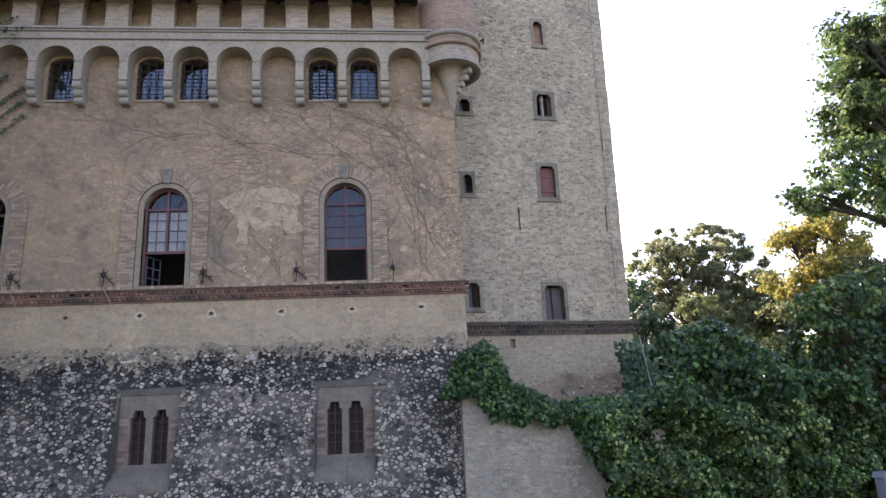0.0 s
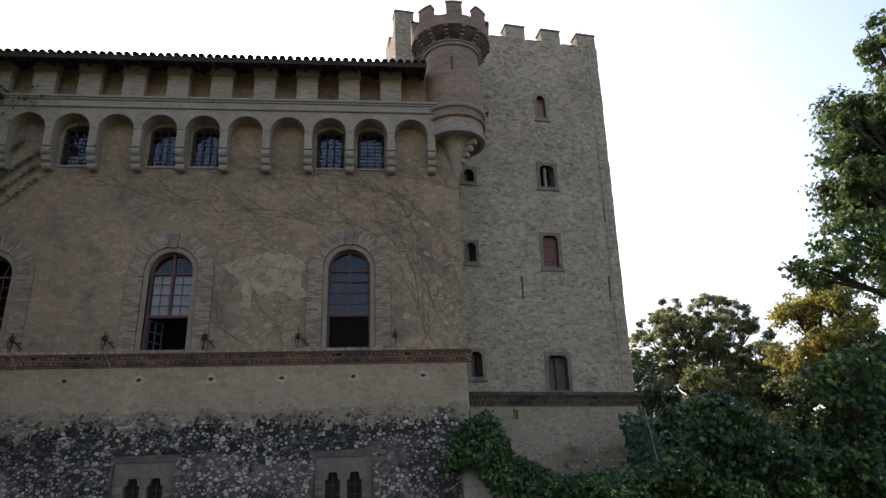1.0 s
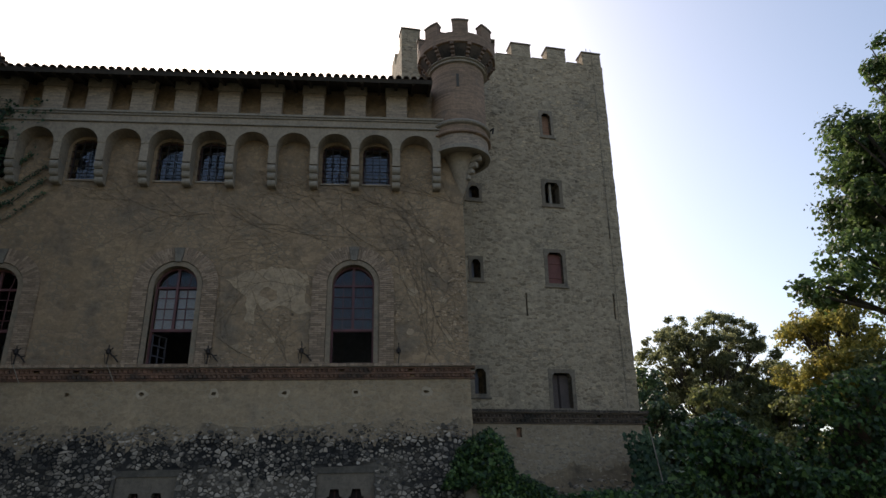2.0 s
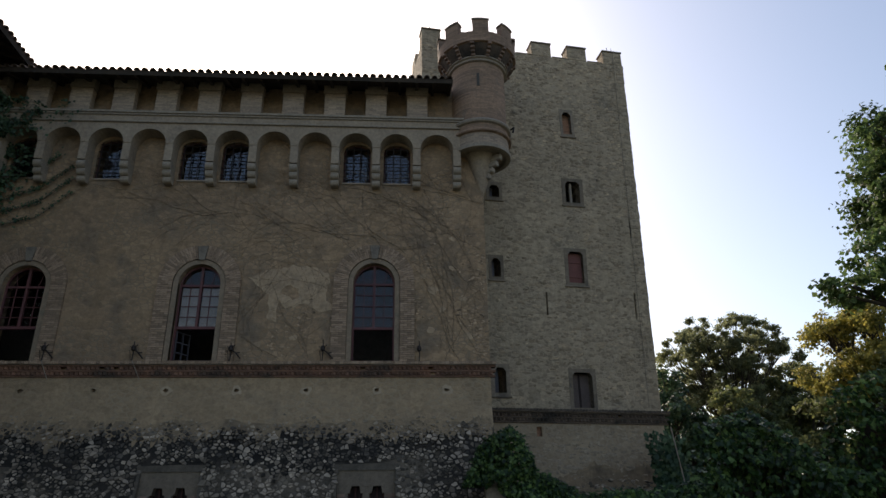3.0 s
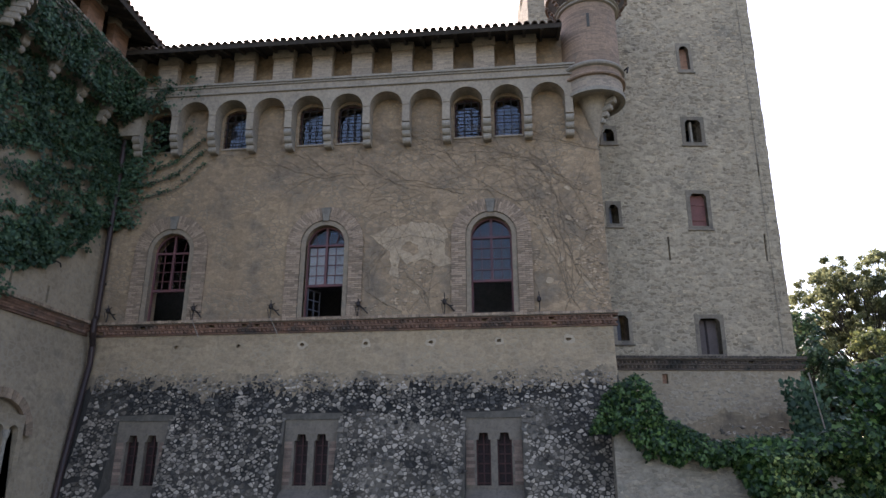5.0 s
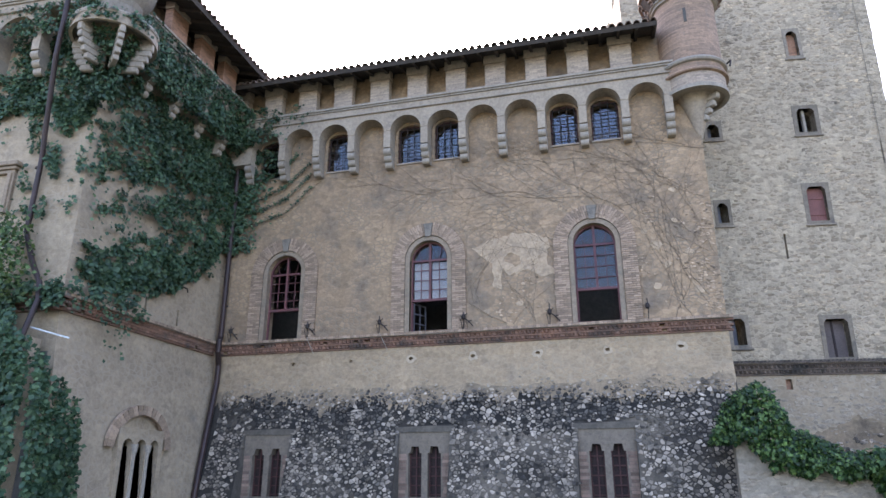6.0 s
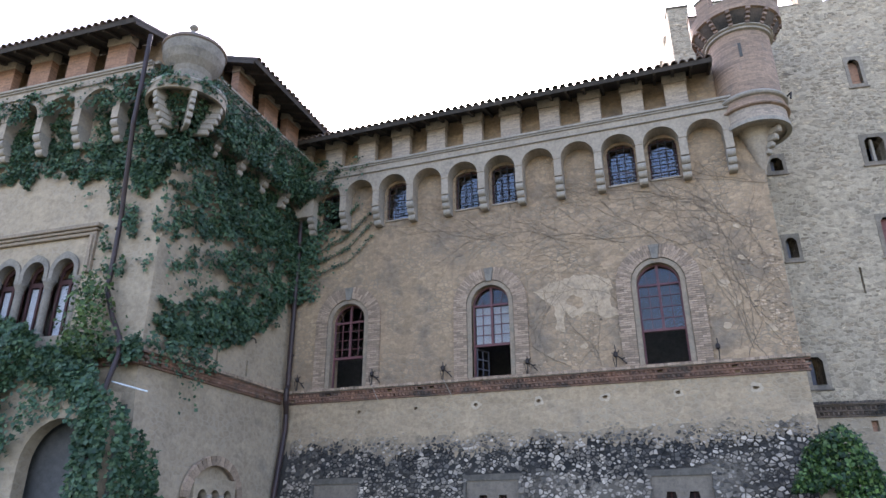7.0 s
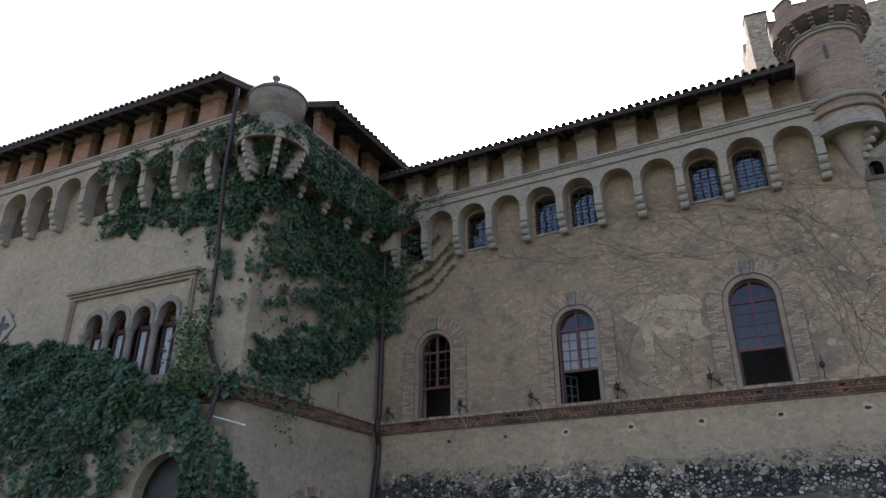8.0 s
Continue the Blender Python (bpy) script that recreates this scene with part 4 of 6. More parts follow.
def grated_window(i, cx):
    e = empty(f"window_grated_{i}", pose(cx, 20.0, 0))
    grille = empty("grille")
    grille.parent = e
    for k in range(4):
        x = -0.39 + 0.26 * k
        part("upright_bar", tube([(x, 0.05, 13.34), (x, 0.05, 14.92)], 0.021, 6), IRON, grille)
    for k in range(5):
        z = 13.6 + 0.29 * k
        part("cross_bar", tube([(-0.49, 0.04, z), (0.49, 0.04, z)], 0.021, 6), IRON, grille)
    grille["label"] = "black iron grille"
    part("window_frame", slab(arch(0, 0.98, 13.34, 14.95, rise=0.3), [arch(0, 0.86, 13.40, 14.89, rise=0.26)], 0.13, 0.2), DARKRED, e, "dull red painted frame")
    part("pane", boxes((-0.43, 0.43, 0.16, 0.166, 13.4, 14.86)), GLASS_HIGH, e)
    part("window_sill", boxes((-0.52, 0.52, -0.05, 0.13, 13.28, 13.345), bev=0.01), ARCADE, e)
    return tagged(e, "small arched window behind an iron grille", "window", kind="structure")


for i, x in enumerate(grate_x):
    grated_window(i + 1, x)


def bifora(i, cx):
    """Twin lancets in a squared stone panel, set upright into the leaning wall."""
    y = 19.47
    e = empty(f"window_twin_{i}", pose(cx, y, 0))
    lights = []
    for sx in (-1, 1):
        a, b = (0.10, 0.54) if sx > 0 else (-0.54, -0.10)
        lights.append([(a, 1.45), (b, 1.45), (b, 2.78), (b - 0.06, 2.78), (b - 0.1, 2.98), (a + 0.1, 2.98), (a + 0.06, 2.78), (a, 2.78)])
    part("stone_panel", slab(rect(-0.86, 0.86, 1.06, 3.44), lights, 0.0, 0.35), PANEL, e, "beige stone panel cut with two lights")
    part("lintel", slab([(-0.98, 3.42), (0.98, 3.42), (0.96, 3.6), (0.3, 3.62), (-0.97, 3.59)], [], -0.035, 0.3), SCARP_TRIM, e)
    part("mullion_head", slab([(-0.12, 2.96), (0.12, 2.96), (0.16, 3.2), (-0.16, 3.2)], [], -0.02, 0.1), PANEL, e, "small stone block over the mullion")
    rng = random.Random(i)
    for sx in (-1, 1):
        for k in range(13):
            a, b = 0.57 + rng.uniform(0, 0.06), 0.85
            part("jamb_brick", boxes((sx * a, sx * b, -0.008, 0.02, 1.47 + 0.1 * k, 1.556 + 0.1 * k)), BRICK_JAMB, e)
    for sx in (-1, 1):
        g = bmesh.new()
        c = 0.32 * sx
        for k in range(5):
            box(g, c - 0.22, c + 0.22, 0.2, 0.22, 1.5 + 0.28 * k, 1.54 + 0.28 * k)
        for x in (c - 0.2, c, c + 0.2):
            box(g, x - 0.02, x + 0.02, 0.19, 0.215, 1.45, 2.98)
        part("window_frame", g, DARKRED, e)
        part("shutter", boxes((c - 0.23, c + 0.23, 0.28, 0.31, 1.45, 2.98)), DARKWOOD, e)
    for x0, x1 in ((-0.865, 0.05), (0.06, 0.865)):
        sill = boxes((x0, x1, -0.83, 0.1, 0.70, 1.40))
        for v in sill.verts:
            if v.co.y < -0.5 and v.co.z > 1.0:
                v.co.z = 0.84
        part("window_sill", sill, PANEL, e, "sloping stone sill block")
    # reveals left and right of the panel
    for sx in (-1, 1):
        part("reveal", slab([(sx * 0.865, 0.8), (sx * 0.94, 0.8), (sx * 0.94, 3.42), (sx * 0.865, 3.42)], [], -0.05, 0.3, lambda x, yy, z: Vector((x, yy - (max(0.0, 3.2 - z) * 0.285 if yy < 0 else 0.0), z))), SCARP_TRIM, e)
    return tagged(e, "twin-light lancet window in a stone panel in the battered wall", "window", kind="structure")


for i, x in enumerate(BIFORE):
    bifora(i + 1, x)


# ---- left wing ----
WF = pose(-14.7, 12.45, 0, 0, 0, 3.0)     # its front: face y = 0, running to -x
WS = pose(-14.7, 12.45, 0, 0, 0, 90)      # its side: face y = 0, running to the facade
LIGHTS = (-3.35, -4.5, -5.62, -6.75)
four_lights = [(-7.21, 7.4), (-2.89, 7.4)]
for x in LIGHTS:
    four_lights += [(x + 0.46 * math.cos(t), 9.46 + 0.46 * math.sin(t)) for t in np.linspace(0, math.pi, 13)]
wing_front = part("wall_wing_front", slab(rect(-18.0, -0.02, -0.9, 16.4), [four_lights] + [arch(-8.02 - 1.585 * k, 0.8, 14.1, 15.5, rise=0.3) for k in (0, 2, 3, 4)], 0.0, 0.6), PLASTER_WING, m=WF)
tagged(wing_front, "cream plaster wing front, cracked and part ivy-grown", "wall", kind="structure")


def side_lean(x, y, z):
    k = max(0.0, (6.2 - z) / 6.2)
    return Vector((x, y - 0.55 * k, z))


TRI = (2.85, 3.45, 4.05)
wing_side = part("wall_wing_side", slab(rect(0.0, 7.6, 6.2, 16.4), [rect(4.98, 5.08, 6.95, 7.5), rect(3.3, 3.4, 6.95, 7.55)], 0.0, 0.6), PLASTER_WING, m=WS)
part("battered_foot", slab(rect(0.0, 7.6, -0.9, 6.2), [arch(x, 0.42, 1.17, 3.12) for x in TRI], 0.0, 0.6, side_lean), PLASTER_WING, wing_side)
tagged(wing_side, "cream plaster side wall with a battered foot", "wall", kind="structure")
tagged(part("wall_wing_inner", boxes((-32.5, -15.9, 14.6, 14.8, 0, 17.4), (-32.5, -15.9, 13.1, 14.6, 12.7, 12.9), (-17.2, -17.0, 14.8, 20.0, 0, 17.4), (-32.7, -32.5, 12.6, 14.8, 0, 17.4)), OPENING_SHADE), "dim inner walls behind the wing windows", "wall", kind="structure")

string_course(-0.3, 7.3, 6.78, "red brick string course on the wing", WS, out=0.3)
string_course(-1.6, 0.3, 6.78, "red brick string course at the wing corner", WF, out=0.3)
wc = [-2.1 - 1.585 * k for k in range(9, -1, -1)]
arcade("arcade", -17.0, wc, 14.5, 15.16, 0.62, 15.98, WF, "ivy-grown plaster arcade on stepped corbels", 0.27, -1.96)
moulded_band("moulded_band", -17.0, -0.9, 15.97, 16.46, WF, "pale moulded band over the wing arcade")
gallery("gallery", -17.0, -0.7, [-2.5 - 1.66 * k for k in range(9)], 0.9, 16.46, 17.75, WF, "attic with red brick piers under the eaves", BRICK_RED)
arcade("arcade", 1.2, [1.5, 2.95, 4.4, 5.85, 7.3], 14.5, 15.16, 0.575, 15.98, WS, "side arcade hidden under ivy", 0.27, 7.5)
moulded_band("moulded_band", 1.0, 7.5, 15.97, 16.46, WS, "moulded band over the side arcade")
gallery("gallery", 0.8, 8.0, [2.35, 4.05, 5.6], 0.9, 16.46, 17.7, WS, "side attic with red brick piers", BRICK_RED)
eaves_roof("tiled_roof", -17.5, -1.15, 1.55, 17.62, WF, "dark tile roof of the wing with deep eaves", rise_len=5.0)
eaves_roof("tiled_roof", 1.4, 7.6, 1.68, 17.42, WS, "dark tile roof over the wing side", rise_len=5.0)


def bartizan():
    e = empty("corner_bartizan", pose(-14.42, 12.35, 0))
    # plaster drum given the darker stone colour to paint in shade from the eaves
    part("drum", lathe([(0.6, 15.0), (0.6, 15.8), (0.66, 15.98), (0.84, 16.2), (0.96, 16.45), (1.0, 16.68), (1.0, 16.82)]), DARKSTONE, e, "bowl-shaped weathered plaster drum, darkened for eave shade")
    part("cap_rim", lathe([(0.98, 16.78), (1.05, 16.82), (1.05, 16.89), (0.95, 17.0), (0.5, 17.26), (0.001, 17.36)]), TILE, e)
    for a, k in ((-62, 1.0), (-118, 0.7)):
        f = part("finial", lathe([(0.09, 17.0), (0.10, 17.1), (0.06, 17.15), (0.14, 17.24), (0.15, 17.3), (0.08, 17.38), (0.001, 17.4)], 12), DARKSTONE, e, "small weathered knob")
        f.location = (0.55 * math.cos(radians(a)), 0.55 * math.sin(radians(a)), 17.0 * (1 - k) + 0.18)
        f.scale = (k, k, k)
    part("ledge", lathe([(0.7, 14.92), (1.26, 14.95), (1.28, 15.02), (1.26, 15.08), (0.7, 15.14)]), TRIM, e, "pale round ledge")
    part("core", lathe([(0.72, 15.0), (0.55, 14.75), (0.35, 14.4), (0.001, 14.2)]), PLASTER_WING, e)
    part("arch_rim", lathe([(1.14, 14.66), (1.24, 14.66), (1.24, 14.95), (1.14, 14.95), (1.14, 14.66)]), ARCADE, e)
    for k, a in enumerate((-162, -100, -38, 20)):
        b = bmesh.new()
        for y, z, h in ((1.2, 14.62, 0.2), (1.16, 14.33, 0.1), (1.09, 14.13, 0.1), (0.98, 13.93, 0.1), (0.85, 13.74, 0.09)):
            box(b, 0.2, y, -0.085, 0.085, z - h, z + h, bev=0.03)
        o = part("bracket", b, TRIM, e)
        o.rotation_euler = (0, 0, radians(a))
    return tagged(e, "round plaster bartizan on stepped brackets, part ivy-grown", "turret")


bartizan()


def quad_window():
    e = empty("window_four_light", WF)
    part("hood_mould", boxes((-8.42, -2.18, -0.24, 0.02, 10.78, 10.92), (-8.34, -2.26, -0.17, 0.02, 10.68, 10.775), (-8.28, -2.32, -0.11, 0.02, 10.56, 10.675), bev=0.02), PANEL_LIGHT, e, "pale stepped stone hood mould")
    for x0, x1, z0 in ((-8.28, -8.03, 8.6), (-2.57, -2.32, 9.3)):
        part("mould_leg", boxes((x0, x1, -0.11, 0.02, z0, 10.555), (x0 + 0.06, x1 - 0.06, -0.17, 0.02, z0, 10.555), bev=0.015), PANEL_LIGHT, e, "upright leg of the hood mould")
    for x in LIGHTS:
        ts = np.linspace(math.pi, 0, 17)
        inner = [(x + 0.40 * math.cos(t), 9.46 + 0.42 * math.sin(t)) for t in ts]
        outer = [(x + 0.555 * math.cos(t), 9.46 + 0.62 * math.sin(t) + 0.05 * math.exp(-((t - math.pi / 2) * 5) ** 2)) for t in ts[::-1]]
        part("arch_head", slab([(x - 0.40, 9.2)] + inner + [(x + 0.40, 9.2), (x + 0.555, 9.2)] + outer + [(x - 0.555, 9.2)], [], -0.07, 0.2), DARKSTONE, e, "grey stone arch head")
    for x in (-2.78, -3.92, -5.06, -6.18, -7.32):
        c = part("column", lathe([(0.16, 7.4), (0.16, 7.5), (0.12, 7.56), (0.11, 8.9), (0.13, 8.95), (0.12, 9.0), (0.19, 9.17), (0.19, 9.24)], 14), DARKSTONE, e, "slim grey stone column")
        c.location = (x, 0.06, 0)
    for x in LIGHTS:
        f = part("window_frame", slab(arch(x, 0.92, 7.4, 9.9), [rect(x - 0.38, x - 0.04, 7.5, 9.15), rect(x + 0.04, x + 0.38, 7.5, 9.15), [(x - 0.36, 9.3), (x + 0.36, 9.3), (x + 0.3, 9.6), (x, 9.8), (x - 0.3, 9.6)]], 0.3, 0.36), DARKRED, e)
        part("curtain", boxes((x - 0.37, x + 0.02, 0.38, 0.41, 7.45, 9.12)), CURTAIN, f, "pale curtain behind the pane")
        part("pane", boxes((x - 0.4, x + 0.4, 0.34, 0.345, 7.5, 9.8)), GLASS, f)
    return tagged(e, "four-light arched window with slim columns and hood mould", "window", kind="structure")


quad_window()


def quatrefoil():
    e = empty("stone_quatrefoil", WF)
    cx, cz = -11.95, 10.1
    bm = slab([(cx - 0.8, cz), (cx, cz - 0.8), (cx + 0.8, cz), (cx, cz + 0.8)], [[(cx + 0.34 * (1 + 0.45 * math.cos(4 * a)) * math.cos(a), cz + 0.34 * (1 + 0.45 * math.cos(4 * a)) * math.sin(a)) for a in np.linspace(0, 2 * math.pi, 33)[:-1]]], -0.07, 0.0)
    part("pierced_panel", bm, TRIM, e)
    # dark sheet over the wall, painted shade behind the piercing
    part("backing", boxes((cx - 0.5, cx + 0.5, -0.012, -0.002, cz - 0.5, cz + 0.5)), OPENING_SHADE, e)
    return tagged(e, "pale diamond stone panel pierced by a quatrefoil", "ornament", kind="structure")


quatrefoil()


def triple_window():
    e = empty("window_triple", WS @ pose(0, -0.38, -0.33))
    part("stone_panel", slab(rect(2.45, 4.45, 1.2, 3.75), [arch(x, 0.42, 1.5, 3.45) for x in TRI], -0.1, 0.25), PLASTER_WING, e)
    su = empty("brick_arch")
    su.parent = e
    for k in range(19):
        t = math.pi * (k + 0.5) / 19
        brick_piece(su, pose(3.45 + 1.28 * math.cos(t), -0.02, 3.2 + 1.1 * math.sin(t), 0, -math.degrees(t), 0) @ Matrix.Diagonal((0.28, 0.12, 0.19, 1)))
    for x in (3.15, 3.75):
        c = part("column", lathe([(0.10, 1.5), (0.06, 1.6), (0.055, 3.0), (0.09, 3.1), (0.11, 3.3)], 12), TRIM, e)
        c.location = (x, -0.1, 0)
    # dark sheet that colours in the shade behind the three lights
    part("backing", boxes((2.6, 4.3, 0.42, 0.45, 1.4, 3.6)), OPENING_SHADE, e)
    return tagged(e, "triple lancet window under a brick relieving arch", "window", kind="structure")


triple_window()

# ivy-grown porch on the wing front
porch = part("wall_porch", slab([(-18, -0.9), (-0.08, -0.9), (-0.08, 5.45), (-2.2, 5.9), (-18, 6.6)], [arch(-1.5, 2.45, -0.8, 4.8), arch(-6.2, 3.0, -0.8, 4.8)], -0.75, -0.35), PLASTER_WING, m=WF)
tagged(porch, "plaster porch with round arches under ivy", "wall", kind="structure")
# dark sheet before the wing wall, painted shade within the porch arches
part("arch_shade_sheet", boxes((-18, -0.12, -0.06, -0.02, -0.85, 5.2)), OPENING_SHADE, porch)


# ---- drainpipes, brackets, rods ----
def drainpipe(points, r, label, straps):
    e = empty("drainpipe")
    part("pipe", tube(points, r, 10), PIPE, e)
    for p in straps:
        b = lathe([(r + 0.012, -0.03), (r + 0.02, -0.02), (r + 0.02, 0.02), (r + 0.012, 0.03)], 10)
        part("strap", b, IRON, e).location = p
    return tagged(e, label, "drainpipe")


drainpipe([(-14.42, 19.75, 16.9), (-14.42, 19.75, 12.0), (-14.42, 19.75, 7.0), (-14.30, 19.5, 6.8), (-14.30, 19.5, 6.4), (-14.40, 19.76, 5.95), (-14.38, 19.74, 5.35), (-14.2, 18.95, 2.3), (-14.02, 18.3, -0.7)], 0.1, "brown drainpipe in the corner, bent over the string course", [(-14.45, 19.85, z) for z in (8.2, 10.2, 12.2)])
drainpipe([tuple(WF @ Vector(p)) for p in ((-0.85, -1.0, 17.2), (-0.85, -0.98, 15.0), (-0.95, -0.9, 13.9), (-1.35, -0.3, 11.6), (-1.42, -0.16, 10.9), (-1.42, -0.16, 8.6), (-0.95, -0.26, 7.7), (-0.42, -0.42, 7.0), (-0.28, -0.5, 6.5), (-0.3, -0.85, 5.2), (-0.36, -0.86, 3.0), (-0.4, -0.9, -0.7))], 0.075, "dark drainpipe on the wing front", [tuple(WF @ Vector((-1.46, -0.16, z))) for z in (9.2, 10.6)])
tagged(part("white_rod", tube([tuple(WF @ Vector((-0.3, -0.55, 5.74))), tuple(WF @ Vector((1.0, -0.65, 5.38)))], 0.022, 8), WHITE), "thin white rod sticking out from the wing corner", "rod")


def iron_bracket(x, arm, h):
    e = empty("iron_bracket", pose(x, 19.86, 6.785))
    part("upright", tube([(0, 0, 0), (0.02, 0, h * 0.6), (0.0, 0, h)], 0.018, 6), IRON, e)
    part("collar", lathe([(0.02, 0.34), (0.07, 0.38), (0.075, 0.46), (0.05, 0.52), (0.02, 0.54)], 8), IRON, e)
    if arm:
        part("arm", tube([(0, 0, 0.42), (0.16, -0.02, 0.30), (0.34, -0.03, 0.10)], 0.022, 6), IRON, e)
        part("claw", tube([(0.18, -0.02, 0.28), (0.30, -0.02, 0.30)], 0.018, 6), IRON, e)
        part("prong", tube([(-0.12, 0, 0.5), (0, 0, 0.42), (0.13, 0, 0.56)], 0.016, 6), IRON, e)
        part("stay", tube([(-0.03, 0, 0.0), (-0.09, -0.05, 0.36)], 0.012, 5), IRON, e)
    if x in (-11.0, -8.25):
        part("hanging_rod", tube([(0.05, -0.1, 0.02), (0.1, -0.19, -0.03), (0.4, -0.22, -0.6)], 0.012, 5), TRIM, e, "thin pale rod")
    return tagged(e, "black iron lamp bracket standing on the string course", "bracket", "brackets on the string course")


for x, arm, h in ((-14.1, 1, 0.62), (-11.0, 1, 0.62), (-8.25, 1, 0.66), (-5.22, 1, 0.62), (-2.3, 1, 0.75), (0.82, 0, 0.7)):
    iron_bracket(x, arm, h)
tagged(part("wall_hook", tube([tuple(WS @ Vector(p)) for p in ((5.0, 0.0, 8.25), (5.0, -0.12, 8.3), (5.15, -0.16, 8.27), (5.2, -0.16, 8.15))], 0.025, 6), IRON), "black iron hook in the wing side wall", "hook")
tagged(part("lamp_hook", tube([(4.22, 19.75, 15.55), (4.36, 19.6, 15.6), (4.3, 19.55, 15.35)], 0.035, 6), IRON), "dark iron spout beside the turret band", "hook")

# ---- garden wall ----
garden = part("wall_garden", slab([(2.62, -0.9), (16.0, -0.9), (16.0, 2.4), (7.0, 2.35), (5.6, 2.3), (4.6, 2.75), (2.66, 3.1)], [], 18.25, 18.75), surf("pale_garden_masonry", (0.31, 0.25, 0.185), (0.25, 0.205, 0.155), 0.6, 8.0, 0.95, 0.9, c3=(0.16, 0.13, 0.10), mask=1.3, cut=0.56, stones=4.2, tone=(0.84, 1.14), mortar=(0.265, 0.215, 0.16), streak=0.35, joint=0.4))
tagged(garden, "pale rubble garden wall topped with ivy", "wall", kind="structure")

TOPS = np.array([(1.9, 2.9), (2.3, 3.35), (2.45, 3.9), (2.8, 4.25), (3.3, 4.42), (3.7, 4.3), (3.95, 3.9), (4.15, 3.35), (4.8, 2.95), (5.7, 2.6), (7.4, 2.75), (8.75, 2.95), (9.1, 4.5), (10.4, 4.95), (11.3, 4.45), (12.05, 3.65), (12.6, 3.95), (13.1, 5.4), (14.3, 5.9), (16.4, 6.3), (24, 6.8)])
FEET = np.array([(1.9, 2.9), (2.35, 2.85), (2.8, 3.05), (3.5, 2.35), (4.7, 2.1), (5.8, 1.8), (6.5, 0.5), (6.8, -0.3), (7.2, -0.8), (24, -0.8)])


def hedge(name, x0, x1, n, size, material, seed, label, bulge=0.35, high=9.0, low=-9.0):
    """Climber over the garden wall between its ragged top and foot."""
    rng = np.random.default_rng(seed)
    pts, nrm = [], []
    while len(pts) < n:
        x = rng.uniform(x0, x1)
        t, f = np.interp(x, *TOPS.T), np.interp(x, *FEET.T)
        t += 0.22 * fbm((x, 3, seed), 1.3)
        f += 0.3 * fbm((x, 9, seed), 1.7)
        z = f + (t - f) * rng.uniform(0, 1)
        if not low < z < high:
            continue
        b = bulge * (0.6 + 1.2 * fbm((x, 0, z), 0.9, 3.0)) * min(1.0, (t - z) * 1.6 + 0.15)
        if fbm((x, 1, z), 2.2, 8.0) < -0.5 and rng.uniform() < 0.4:
            continue
        y = 18.2 - b - rng.uniform(-0.2, 0.16) - 0.16 * max(0.0, x - 8.5) + (t - z < 0.25) * rng.uniform(0, 0.6)
        pts.append((x, y, z))
        nrm.append((0.1 * rng.normal(), -1.0, 0.25 + 0.8 * max(0.0, 1 - (t - z) * 2)))
    o = leaves(name, np.array(pts), np.array(nrm), size, material, seed=seed, tilt=0.6, drop=1.4)
    return tagged(o, label, "ivy", kind="stuff")


hedge("ivy_on_wall_end", 2.1, 6.6, 9500, 0.115, IVY_BANK, 11, "green ivy hump over the garden wall end", 0.45)
hedge("ivy_bank", 6.0, 22.0, 42000, 0.165, IVY_BANK, 12, "deep green creeper bank over the garden wall", 0.95)
hedge("creeper_low", 6.4, 20.0, 26000, 0.115, LOW_LEAF, 13, "lighter green creeper low on the garden wall", 1.1, high=2.3)
bm = bmesh.new()
gx = np.linspace(6.6, 24, 60)
grid = [[bm.verts.new((x, 18.22 - 0.16 * max(0.0, x - 8.5) + 0.25 * fbm((x, 5, k), 0.7), (min(np.interp(x - 0.4, *TOPS.T), np.interp(x + 0.4, *TOPS.T)) - 0.5) * k / 7 - 0.3)) for k in range(8)] for x in gx]
for p, q in zip(grid, grid[1:]):
    for k in range(7):
        bm.faces.new((p[k], q[k], q[k + 1], p[k + 1]))
bmesh.ops.solidify(bm, geom=bm.faces[:], thickness=0.3)
tagged(part("ivy_stems", bm, BARK), "tangled dark stems behind the creeper leaves", "ivy", kind="stuff")


